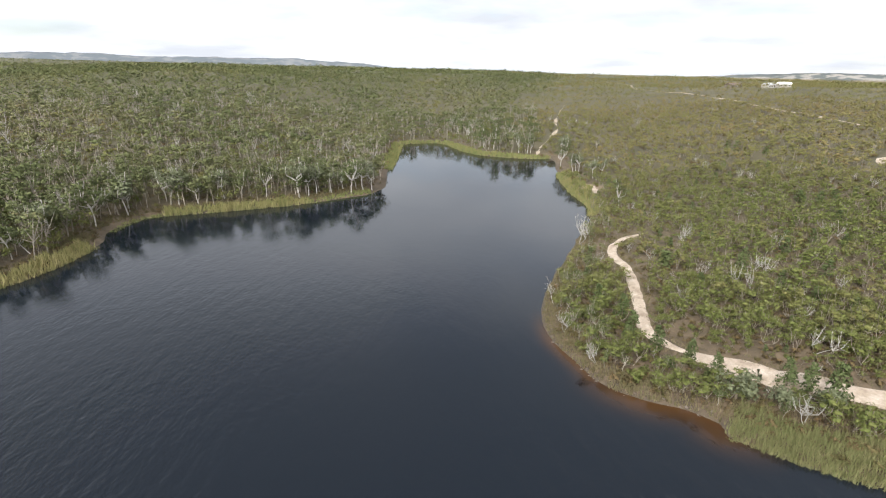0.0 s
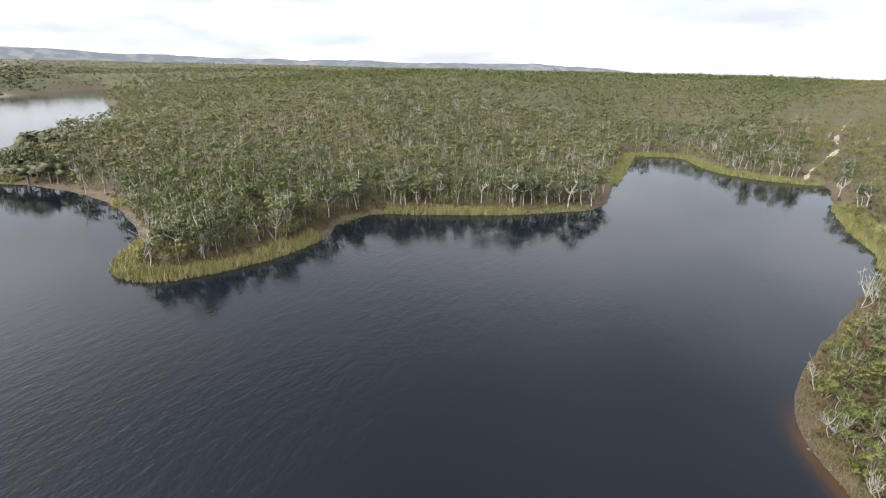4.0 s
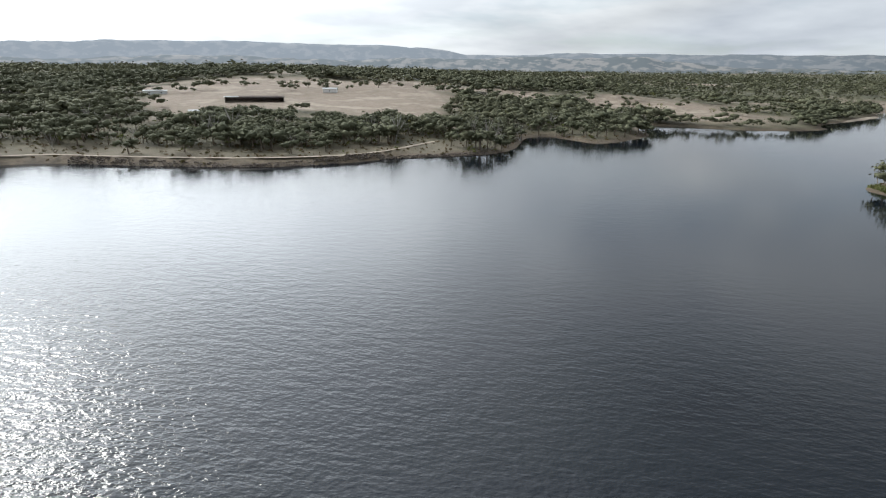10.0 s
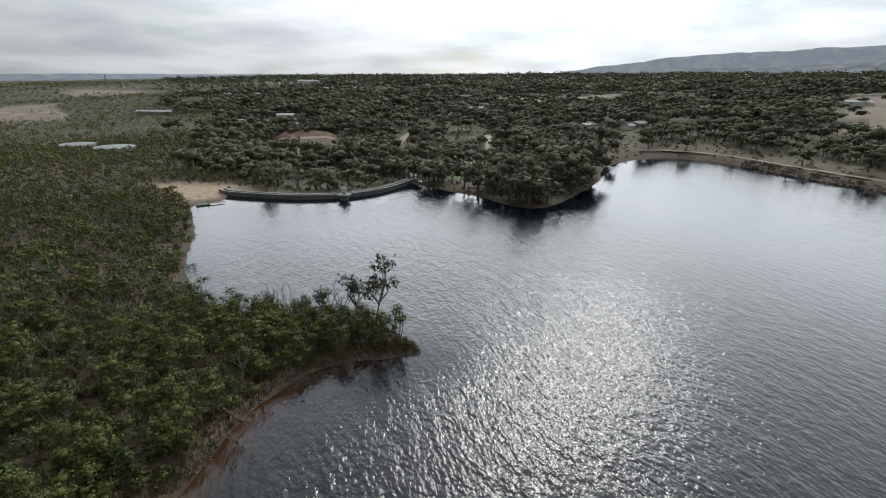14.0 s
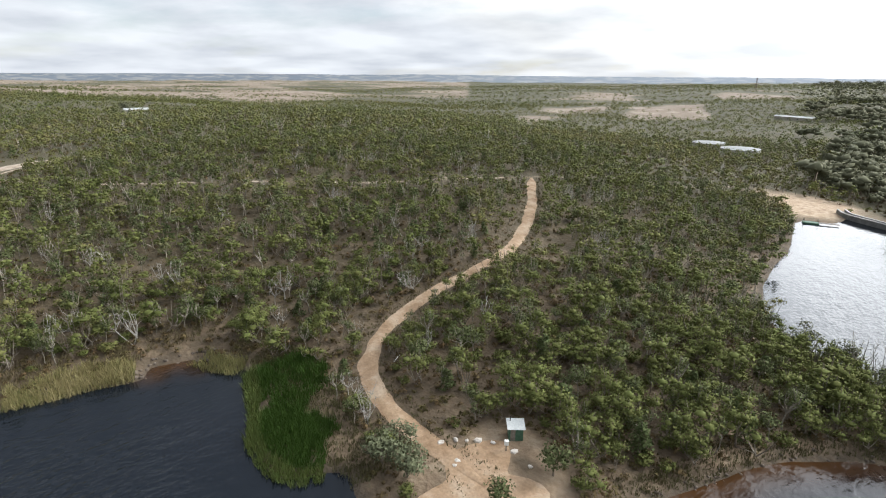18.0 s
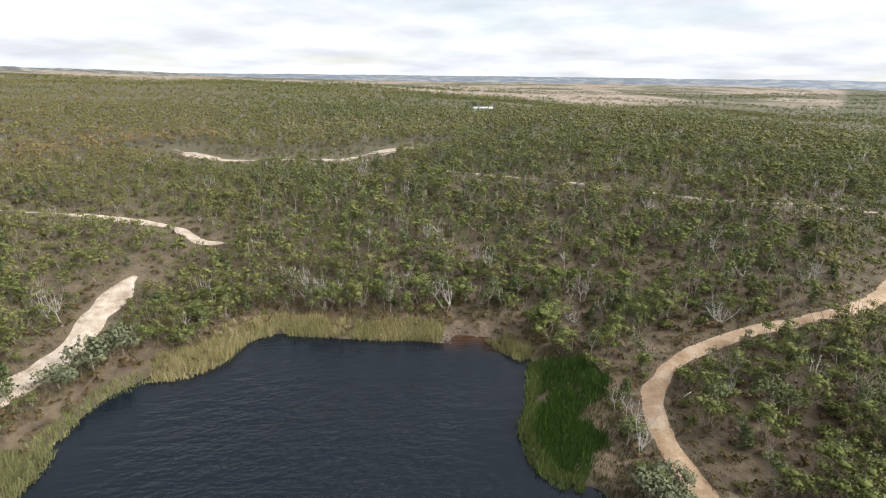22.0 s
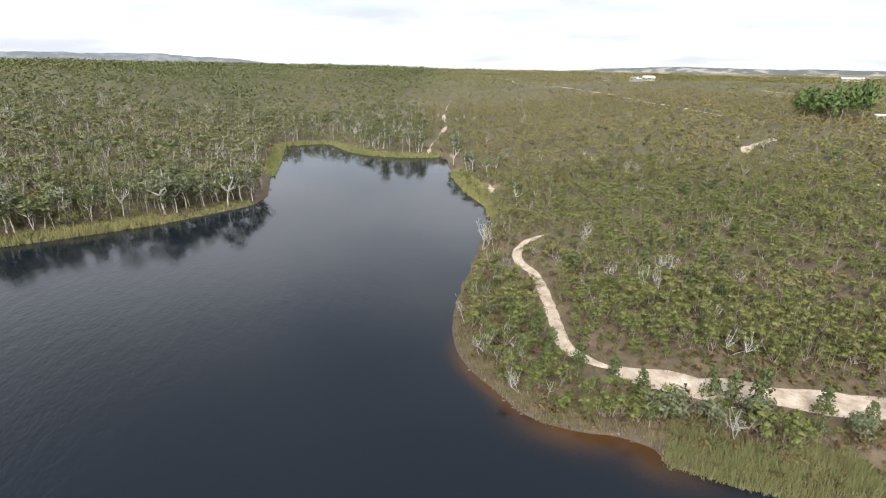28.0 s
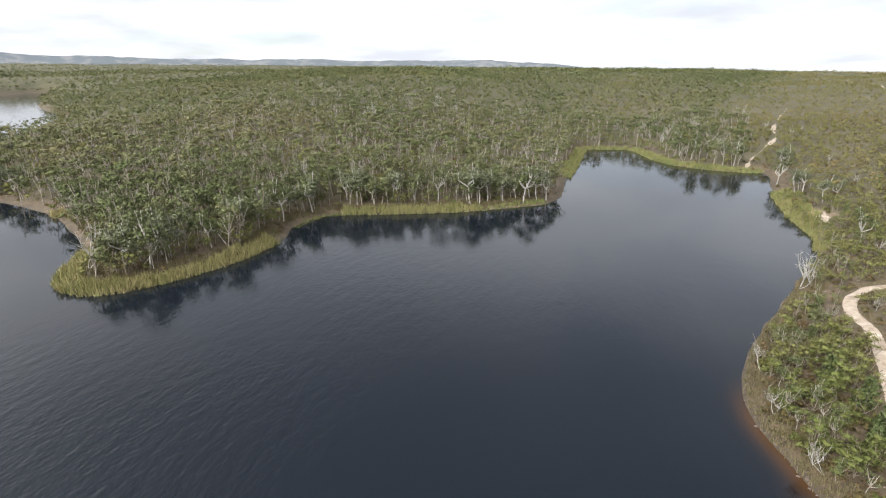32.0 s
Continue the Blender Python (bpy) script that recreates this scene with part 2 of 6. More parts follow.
def water_material():
    mat = bpy.data.materials.new("lake_water")
    mat.use_nodes = True
    t = mat.node_tree
    n = t.nodes.new
    bsdf = t.nodes["Principled BSDF"]
    geo = n("ShaderNodeNewGeometry")
    at = n("ShaderNodeAttribute")
    at.attribute_name = "shallow"
    mix = n("ShaderNodeMix")
    mix.data_type = "RGBA"
    mix.inputs[6].default_value = (0.0052, 0.0078, 0.0118, 1)
    mix.inputs[7].default_value = (0.050, 0.024, 0.009, 1)
    wire(t, at, "Fac", mix, 0)
    wire(t, mix, 2, bsdf, "Base Color")
    bsdf.inputs["IOR"].default_value = 1.333

    def waves(scale, turn, stretch, detail):
        mp = n("ShaderNodeMapping")
        mp.inputs["Rotation"].default_value = (0, 0, radians(turn))
        mp.inputs["Scale"].default_value = (1.0, stretch, 1.0)
        wire(t, geo, "Position", mp, 0)
        x = n("ShaderNodeTexNoise")
        x.inputs["Scale"].default_value, x.inputs["Detail"].default_value, x.inputs["Roughness"].default_value = scale, detail, 0.5
        wire(t, mp, 0, x, "Vector")
        return x

    w1, w2 = waves(0.55, 40, 0.38, 2.5), waves(1.7, 18, 0.5, 2.0)
    calm = n("ShaderNodeAttribute")
    calm.attribute_name = "ripple"
    dull = n("ShaderNodeMath")
    dull.operation, dull.inputs[1].default_value, dull.inputs[2].default_value = "MULTIPLY_ADD", 0.12, 0.04
    wire(t, calm, "Fac", dull, 0)
    most = n("ShaderNodeMath")
    most.operation, most.inputs[1].default_value = "MINIMUM", 0.15
    wire(t, dull, 0, most, 0)
    wire(t, most, 0, bsdf, "Roughness")
    add = n("ShaderNodeMath")
    add.operation, add.inputs[1].default_value = "MULTIPLY_ADD", 0.55
    wire(t, w2, 0, add, 0)
    wire(t, w1, 0, add, 2)
    sc = n("ShaderNodeMath")
    sc.operation = "MULTIPLY"
    wire(t, add, 0, sc, 0)
    wire(t, calm, "Fac", sc, 1)
    b = n("ShaderNodeBump")
    b.inputs["Strength"].default_value, b.inputs["Distance"].default_value = 1.0, 0.27
    wire(t, sc, 0, b, "Height")
    wire(t, b, 0, bsdf, "Normal")
    return mat


GUM = [(0.0, (0.082, 0.098, 0.041)), (0.2, (0.107, 0.117, 0.052)), (0.4, (0.131, 0.131, 0.063)), (0.6, (0.146, 0.132, 0.067)), (0.8, (0.166, 0.142, 0.077)), (1.0, (0.188, 0.153, 0.084))]
leaf_gum = leaf_material("gum_leaves", GUM)
leaf_scrub = leaf_material("scrub_leaves", [(0.0, (0.099, 0.115, 0.035)), (0.25, (0.133, 0.133, 0.047)), (0.5, (0.155, 0.138, 0.056)), (0.75, (0.182, 0.143, 0.065)), (1.0, (0.214, 0.149, 0.069))])
leaf_round = leaf_material("dense_leaves", [(0.0, (0.094, 0.099, 0.060)), (0.5, (0.131, 0.130, 0.081)), (1.0, (0.175, 0.159, 0.104))])
leaf_grey = leaf_material("grey_leaves", [(0.0, (0.122, 0.133, 0.076)), (1.0, (0.172, 0.180, 0.108))])
leaf_pine = leaf_material("pine_needles", [(0.0, (0.080, 0.100, 0.040)), (1.0, (0.130, 0.148, 0.060))])
leaf_litter = leaf_material("brown_twiggy_scrub", [(0.0, (0.080, 0.072, 0.027)), (0.35, (0.105, 0.079, 0.037)), (0.7, (0.135, 0.091, 0.048)), (1.0, (0.165, 0.116, 0.066))])
reed_tall = leaf_material("reed_blades", [(0.0, (0.13, 0.15, 0.055)), (0.4, (0.20, 0.185, 0.078)), (0.75, (0.28, 0.235, 0.115)), (1.0, (0.36, 0.30, 0.17))], 0.7)
reed_green = leaf_material("green_rush", [(0.0, (0.041, 0.076, 0.015)), (0.5, (0.081, 0.116, 0.031)), (0.85, (0.128, 0.136, 0.047)), (1.0, (0.187, 0.136, 0.060))], 0.7)
rush_olive = leaf_material("olive_rush", [(0.0, (0.088, 0.105, 0.040)), (0.5, (0.132, 0.140, 0.058)), (1.0, (0.195, 0.175, 0.085))], 0.7)
bark_pale = surface("pale_gum_bark", [(0.3, (0.14, 0.12, 0.092)), (0.5, (0.23, 0.20, 0.16)), (0.7, (0.33, 0.30, 0.255))], 1.4, rough=0.85)
bark_dark = surface("brown_bark", [(0.3, (0.09, 0.07, 0.055)), (0.5, (0.17, 0.135, 0.10)), (0.7, (0.26, 0.22, 0.18))], 1.2, rough=0.95)
bark_mid = surface("grey_brown_bark", [(0.3, (0.10, 0.082, 0.062)), (0.5, (0.175, 0.145, 0.112)), (0.7, (0.27, 0.235, 0.19))], 1.4, rough=0.9)
leaf_grove = leaf_material("dark_grove_needles", [(0.0, (0.085, 0.119, 0.043)), (1.0, (0.135, 0.165, 0.060))])
bark_white = surface("white_gum_bark", [(0.3, (0.24, 0.22, 0.19)), (0.5, (0.36, 0.335, 0.30)), (0.7, (0.46, 0.44, 0.40))], 1.4, rough=0.8)
bark_dead = surface("bleached_dead_wood", [(0.3, (0.20, 0.185, 0.16)), (0.6, (0.34, 0.32, 0.285)), (0.8, (0.44, 0.42, 0.38))], 1.5, rough=0.9)
ground_mat, water_mat = ground_material(), water_material()
track_pale = surface("pale_gravel", [(0.30, (0.19, 0.145, 0.105)), (0.45, (0.30, 0.24, 0.18)), (0.58, (0.38, 0.315, 0.25)), (0.70, (0.46, 0.395, 0.32))], 0.45, rough=0.95, bump=0.6, bump_scale=1.5, bump_dist=0.15)
track_orange = surface("orange_clay", [(0.30, (0.20, 0.125, 0.07)), (0.5, (0.29, 0.20, 0.125)), (0.68, (0.38, 0.295, 0.21))], 0.35, rough=0.95, bump=0.6, bump_scale=1.5, bump_dist=0.15)
bank_grass = leaf_material("dry_bank_grass", [(0.0, (0.10, 0.095, 0.045)), (0.4, (0.15, 0.12, 0.07)), (0.8, (0.21, 0.165, 0.11)), (1.0, (0.26, 0.21, 0.15))], 0.8)
concrete = surface("weathered_concrete", [(0.3, (0.10, 0.098, 0.09)), (0.55, (0.17, 0.165, 0.15)), (0.75, (0.24, 0.23, 0.215))], 0.6, rough=0.9, bump=0.3)
pale_roof = surface("pale_steel_roof", [(0.3, (0.32, 0.34, 0.34)), (0.7, (0.45, 0.46, 0.45))], 0.5, rough=0.8)
white_paint = surface("white_painted_wall", [(0.3, (0.66, 0.65, 0.62)), (0.7, (0.80, 0.79, 0.76))], 0.7, rough=0.7)
green_paint = surface("green_steel_wall", [(0.3, (0.045, 0.10, 0.06)), (0.7, (0.07, 0.15, 0.095))], 1.5, rough=0.6)
rust_steel = surface("rusty_brown_steel", [(0.3, (0.07, 0.05, 0.04)), (0.7, (0.15, 0.11, 0.085))], 0.8, rough=0.8)
timber = surface("grey_timber", [(0.3, (0.12, 0.10, 0.08)), (0.7, (0.24, 0.21, 0.175))], 2.0, rough=0.9)
stone_mat = surface("brown_field_stone", [(0.3, (0.07, 0.055, 0.042)), (0.55, (0.12, 0.095, 0.075)), (0.75, (0.18, 0.15, 0.125))], 0.8, rough=0.95, bump=0.5, bump_scale=4)
glass_dark = surface("window_glass", [(0.4, (0.02, 0.025, 0.03)), (0.6, (0.03, 0.035, 0.04))], 0.3, rough=0.08)
car_white = surface("white_car_paint", [(0.4, (0.70, 0.71, 0.72)), (0.6, (0.78, 0.78, 0.79))], 0.3, rough=0.25)
car_dark = surface("dark_car_paint", [(0.4, (0.04, 0.045, 0.055)), (0.6, (0.06, 0.065, 0.075))], 0.3, rough=0.25)
rubber = surface("black_rubber", [(0.4, (0.02, 0.02, 0.02)), (0.6, (0.03, 0.03, 0.03))], 1.0, rough=0.9)


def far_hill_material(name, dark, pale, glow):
    """Hills kilometres off: woods and dry paddocks; blue haze put in as surface glow."""
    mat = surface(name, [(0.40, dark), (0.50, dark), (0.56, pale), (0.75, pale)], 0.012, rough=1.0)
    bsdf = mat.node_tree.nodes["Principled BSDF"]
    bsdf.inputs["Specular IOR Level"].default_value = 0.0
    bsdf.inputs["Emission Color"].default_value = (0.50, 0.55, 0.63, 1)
    # the haze glow is set brighter towards the sun
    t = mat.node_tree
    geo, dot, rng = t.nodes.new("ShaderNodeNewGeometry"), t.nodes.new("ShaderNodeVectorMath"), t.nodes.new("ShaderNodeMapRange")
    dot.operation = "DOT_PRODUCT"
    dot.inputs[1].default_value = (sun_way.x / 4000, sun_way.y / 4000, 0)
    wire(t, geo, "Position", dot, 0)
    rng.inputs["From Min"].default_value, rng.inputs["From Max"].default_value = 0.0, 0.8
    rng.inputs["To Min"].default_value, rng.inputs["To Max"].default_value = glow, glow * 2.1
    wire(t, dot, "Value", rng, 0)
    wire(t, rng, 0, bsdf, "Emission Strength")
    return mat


hill_far = far_hill_material("haze_glow_far_hills", (0.035, 0.042, 0.042), (0.095, 0.092, 0.085), 0.47)
hill_mid = far_hill_material("haze_glow_paddock_hills", (0.035, 0.042, 0.036), (0.15, 0.135, 0.115), 0.36)
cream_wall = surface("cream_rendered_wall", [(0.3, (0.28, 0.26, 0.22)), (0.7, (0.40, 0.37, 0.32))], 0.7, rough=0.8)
hill_plain = far_hill_material("haze_glow_far_plain", (0.03, 0.042, 0.055), (0.13, 0.125, 0.115), 0.50)

hill_downs = far_hill_material("pale_haze_glow_downs", (0.05, 0.056, 0.048), (0.21, 0.19, 0.16), 0.24)
tank_roof = surface("weathered_tank_roof", [(0.3, (0.20, 0.21, 0.21)), (0.7, (0.28, 0.29, 0.28))], 0.4, rough=0.7)

# -- land plan --
# shore of the lake, stretch by stretch, in metres
SHORE_EAST = [(-26, 349), (-1, 357), (12, 323), (23, 306), (43, 296), (60, 296), (55, 253), (53, 231), (52, 201), (53, 187), (48, 166), (39, 146), (31, 126), (24, 110), (20, 95)]
SHORE_CAPE = [(20, 86), (22, 79), (25, 71), (30, 67), (35, 65), (39, 61), (38, 59), (46, 53), (52, 50), (58, 49), (63, 50), (72, 48), (79, 43)]
SHORE_BAY = [(78, 38), (82, 33), (89, 31), (91, 26), (89, 18), (87, 14), (87, 4), (84, 1), (83, -4), (86, -6), (83, -13), (79, -13), (75, -17), (65, -14), (58, -10), (50, -10), (46, -16), (41, -15)]
SHORE_NECK = [(35, -16), (27, -21), (22, -28), (21, -36), (19, -40), (16, -47), (13, -55), (6, -64), (-2, -67), (-9, -67), (-14, -68), (-12, -74), (-5, -82), (6, -86), (20, -92), (30, -104)]
SHORE_DAM = [(36, -128), (39, -152), (46, -184), (38, -190), (35, -199), (17, -191), (6, -188), (-6, -188), (-16, -192), (-26, -200), (-35, -211)]
SHORE_WEST = [(-41, -202), (-57, -180), (-62, -168), (-73, -160), (-93, -176), (-118, -203), (-139, -236), (-172, -257), (-192, -257), (-213, -230), (-218, -190), (-224, -160), (-232, -134), (-249, -109), (-274, -87), (-292, -60), (-310, -35)]
SHORE_FAR = [(-340, -23), (-398, -22), (-413, -7), (-398, 12), (-384, 30), (-420, 56), (-455, 70), (-500, 66), (-540, 75), (-535, 124), (-527, 165), (-555, 230), (-610, 248), (-688, 309), (-763, 366), (-890, 426), (-1001, 560), (-1189, 815), (-1150, 840), (-770, 545), (-575, 430), (-480, 340), (-380, 240), (-310, 180)]
SHORE_NORTH = [(-265, 136), (-244, 138), (-220, 140), (-196, 137), (-178, 132), (-172, 130), (-140, 113), (-129, 104), (-120, 91), (-112, 88), (-105, 88), (-98, 96), (-94, 104), (-91, 115), (-90, 136), (-95, 147), (-93, 160), (-88, 165), (-74, 171), (-57, 179), (-46, 186), (-26, 204), (-23, 226), (-25, 248), (-25, 285), (-25, 334)]

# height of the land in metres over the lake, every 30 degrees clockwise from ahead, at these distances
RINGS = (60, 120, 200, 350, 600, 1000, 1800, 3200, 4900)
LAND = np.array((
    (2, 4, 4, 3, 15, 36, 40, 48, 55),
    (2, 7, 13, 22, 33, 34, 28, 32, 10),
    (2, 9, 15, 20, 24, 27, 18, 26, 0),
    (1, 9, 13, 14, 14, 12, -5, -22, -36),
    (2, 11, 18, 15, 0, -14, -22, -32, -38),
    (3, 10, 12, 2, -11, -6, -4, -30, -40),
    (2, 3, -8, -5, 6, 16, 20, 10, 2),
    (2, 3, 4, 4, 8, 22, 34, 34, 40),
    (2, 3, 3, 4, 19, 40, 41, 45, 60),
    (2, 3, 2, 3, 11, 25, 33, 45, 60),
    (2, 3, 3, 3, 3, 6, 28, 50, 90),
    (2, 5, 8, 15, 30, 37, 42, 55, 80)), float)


def smooth_line(points, closed=False, parts=4):
    """Catmull-Rom curve through the points."""
    p = np.array(points, float)
    if closed:
        q = np.vstack([p[-1:], p, p[:2]])
    else:
        q = np.vstack([2 * p[:1] - p[1:2], p, 2 * p[-1:] - p[-2:-1]])
    out = []
    for k in range(1, len(q) - 2):
        for u in np.arange(parts) / parts:
            a, b, c, d = q[k - 1], q[k], q[k + 1], q[k + 2]
            out.append(0.5 * (2 * b + (c - a) * u + (2 * a - 5 * b + 4 * c - d) * u * u + (3 * b - a - 3 * c + d) * u ** 3))
    if not closed:
        out.append(p[-1])
    return np.array(out)


def lattice(x, y, size, seed=0):
    """Smooth value noise, 0 to 1."""
    x, y = np.asarray(x, float) / size + 1000.0, np.asarray(y, float) / size + 1000.0
    i, j = np.floor(x), np.floor(y)
    u, v = x - i, y - j
    u, v = u * u * (3 - 2 * u), v * v * (3 - 2 * v)

    def h(a, b):
        s = np.sin(a * 127.1 + b * 311.7 + seed * 74.7) * 43758.5453
        return s - np.floor(s)
    return (h(i, j) * (1 - u) + h(i + 1, j) * u) * (1 - v) + (h(i, j + 1) * (1 - u) + h(i + 1, j + 1) * u) * v


def rough_noise(x, y, size, seed=0):
    return (lattice(x, y, size, seed) * 4 + lattice(x, y, size / 2.1, seed + 1) * 2 + lattice(x, y, size / 4.3, seed + 2)) / 7


SHORE = smooth_line(SHORE_EAST + SHORE_CAPE + SHORE_BAY + SHORE_NECK + SHORE_DAM + SHORE_WEST + SHORE_FAR + SHORE_NORTH, True)
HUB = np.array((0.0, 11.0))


def from_shore(x, y):
    """Metres from the shore, positive on land."""
    x, y = np.asarray(x, float), np.asarray(y, float)
    best = np.full(x.shape, 1e12)
    inside = np.zeros(x.shape, bool)
    a, b = SHORE, np.roll(SHORE, -1, 0)
    for (ax, ay), (bx, by) in zip(a, b):
        dx, dy = bx - ax, by - ay
        u = np.clip(((x - ax) * dx + (y - ay) * dy) / (dx * dx + dy * dy + 1e-9), 0, 1)
        best = np.minimum(best, (x - ax - u * dx) ** 2 + (y - ay - u * dy) ** 2)
        if dy:
            inside ^= ((ay > y) != (by > y)) & (x < dx * (y - ay) / dy + ax)
    return np.where(inside, -1, 1) * np.sqrt(best)


def cubic(a, b, c, d, u):
    return 0.5 * (2 * b + (c - a) * u + (2 * a - 5 * b + 4 * c - d) * u * u + (3 * b - a - 3 * c + d) * u ** 3)


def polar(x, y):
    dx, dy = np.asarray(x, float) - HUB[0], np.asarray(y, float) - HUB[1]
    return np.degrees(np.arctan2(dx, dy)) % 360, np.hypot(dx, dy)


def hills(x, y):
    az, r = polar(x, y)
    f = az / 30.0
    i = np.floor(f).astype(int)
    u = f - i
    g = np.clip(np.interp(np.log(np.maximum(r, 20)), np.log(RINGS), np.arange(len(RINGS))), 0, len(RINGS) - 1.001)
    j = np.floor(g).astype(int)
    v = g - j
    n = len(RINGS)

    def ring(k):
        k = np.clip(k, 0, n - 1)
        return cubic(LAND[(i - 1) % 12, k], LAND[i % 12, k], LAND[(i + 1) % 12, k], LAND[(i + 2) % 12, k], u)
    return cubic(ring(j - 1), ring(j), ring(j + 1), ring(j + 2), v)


def ground_height(x, y, d=None):
    """Height of the ground; d: metres from the shore, where known already."""
    x, y = np.asarray(x, float), np.asarray(y, float)
    d = from_shore(x, y) if d is None else d
    az, r = polar(x, y)
    d = d + (rough_noise(x, y, 7.0, 5) - 0.5) * np.clip(r / 60, 0.5, 2.0)
    land = np.maximum(d, 0)
    bank = 0.8 * (1 - np.exp(-land / 2.2))
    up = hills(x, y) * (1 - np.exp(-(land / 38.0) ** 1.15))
    up = up + (rough_noise(x, y, 160, 9) - 0.5) * np.clip(land / 120, 0, 1) * np.clip(r / 60, 4, 16) + (rough_noise(x, y, 24, 3) - 0.5) * np.clip(land / 20, 0, 1) * 1.6
    out = np.where(d > 0, bank + up, np.maximum(0.35 * d, -4.0))
    # the earth embankment carries a path along its crest
    east = (x < -150) & (x > -380) & (y < -40) & (y > -320)
    if np.any(east):
        e = line_distance(x[east], y[east], EMBANKMENT)
        out[east] = np.maximum(out[east], 3.1 - np.maximum(e - 2.2, 0) * 0.62)
    return out


def line_distance(x, y, line):
    best = np.full(np.shape(x), 1e9)
    for a, b in zip(line[:-1], line[1:]):
        w = b - a
        u = np.clip(((x - a[0]) * w[0] + (y - a[1]) * w[1]) / (w @ w + 1e-9), 0, 1)
        best = np.minimum(best, np.hypot(x - a[0] - u * w[0], y - a[1] - u * w[1]))
    return best


EMBANKMENT = smooth_line([(-176, -275), (-196, -267), (-215, -248), (-221, -219), (-226, -190), (-235, -155), (-247, -126), (-266, -101), (-291, -87), (-318, -79), (-338, -73)])

# vehicle tracks and paths: line, half width, surface
TRACKS = {
    "cape": ([(108, 55), (101, 56), (92, 56), (81, 57), (71, 61), (60, 66), (52, 70), (46, 74), (40, 79)], 2.7, "pale"),
    "hook": ([(42, 77.5), (38.5, 81), (37, 86), (38, 92), (41, 104), (43, 116), (43, 126), (45, 133), (50, 139), (56, 141)], 1.25, "pale"),
    "clay": ([(103, -120), (83, -95), (72, -75), (70, -64), (70, -54), (69, -44), (66, -36), (61, -30), (54, -27), (45, -26), (38, -26), (32, -26)], 1.5, "orange"),
    "upper": ([(124, 41), (125, 47), (132, 54), (135, 65), (137, 80), (139, 92), (146, 116), (157, 138)], 1.5, "pale"),
    "crest": ([(218, 79), (200, 59), (201, 32), (197, 16), (213, 1), (219, -18)], 3.2, "pale"),
    "ring": ([(219, -18), (203, 2), (184, -4), (175, -12), (156, -36), (141, -57), (121, -81), (106, -113), (98, -144), (93, -160), (82, -189), (76, -216)], 0.8, "pale"),
    "inlet": ([(53, 301), (58, 318), (63, 329), (77, 366), (84, 407), (111, 503)], 1.25, "pale"),
    "ridge": ([(229, 877), (242, 736), (208, 595), (219, 467), (210, 361), (211, 318), (209, 267)], 1.6, "pale"),
    "spur": ([(154, 188), (165, 198), (187, 209)], 2.2, "pale"),
    "farm": ([(339, 395), (350, 355)], 3.0, "pale"),
    "bank": ([(58, 217), (59, 208), (58, 199)], 2.2, "pale"),
    "crown": ([(-176, -275), (-196, -267), (-215, -248), (-221, -219), (-226, -190), (-235, -155), (-247, -126), (-266, -101), (-291, -87), (-318, -79), (-338, -73)], 1.5, "pale"),
    "point": ([(-569, 236), (-684, 305), (-775, 374)], 3.5, "pale"),
}
TRACKS["park"] = ([(-70, -252), (-84, -274), (-99, -306), (-110, -345), (-120, -380)], 2.6, "pale")
TRACKS["park_road"] = ([(-40, -236), (-44, -262), (-46, -300), (-49, -350), (-62, -400), (-80, -440)], 2.6, "pale")
# -- end plan --


# ---- mesh helpers ----
def mesh_of(name, verts, faces, mats, mat_ids=None, smooth=False, layers=None, normals=None):
    """A mesh from arrays; faces all have as many corners as the array is wide. layers: {name: value per vertex}."""
    verts, faces = np.asarray(verts, np.float32), np.asarray(faces, np.int32)
    me = bpy.data.meshes.new(name)
    me.vertices.add(len(verts))
    me.vertices.foreach_set("co", verts.ravel())
    me.loops.add(faces.size)
    me.loops.foreach_set("vertex_index", faces.ravel())
    me.polygons.add(len(faces))
    me.polygons.foreach_set("loop_start", np.arange(0, faces.size, faces.shape[1], dtype=np.int32))
    for m in mats:
        me.materials.append(m)
    if mat_ids is not None:
        me.polygons.foreach_set("material_index", np.asarray(mat_ids, np.int32))
    me.polygons.foreach_set("use_smooth", np.full(len(faces), smooth))
    for key, value in (layers or {}).items():
        at = me.attributes.new(key, "FLOAT", "POINT")
        at.data.foreach_set("value", np.asarray(value, np.float32))
    if normals is not None:
        at = me.attributes.new("custom_normal", "FLOAT_VECTOR", "POINT")
        at.data.foreach_set("vector", np.asarray(normals, np.float32).ravel())
    me.update(calc_edges=True)
    return me


def part(name, bm, material, parent, label=""):
    """Links a bmesh or a mesh as one object under a thing or a part."""
    if isinstance(bm, bmesh.types.BMesh):
        me = bpy.data.meshes.new(name)
        bm.to_mesh(me)
        bm.free()
        me.materials.append(material)
    else:
        me = bm
    ob = new(name, me)
    ob.parent = parent
    return tagged(ob, label)


def thing(name, m, label, category, group="", kind=""):
    ob = new(name)
    ob.empty_display_size = 0.3
    ob.matrix_basis = m
    return tagged(ob, label, category, group, kind)


def box(bm, x0, y0, z0, x1, y1, z1, bevel=0.0):
    out = bmesh.ops.create_cube(bm, size=1.0, matrix=Matrix.LocRotScale(((x0 + x1) / 2, (y0 + y1) / 2, (z0 + z1) / 2), None, (abs(x1 - x0), abs(y1 - y0), abs(z1 - z0))))
    if bevel:
        edges = list({e for v in out["verts"] for e in v.link_edges})
        bmesh.ops.bevel(bm, geom=edges, offset=bevel, segments=1, affect="EDGES")
    return bm


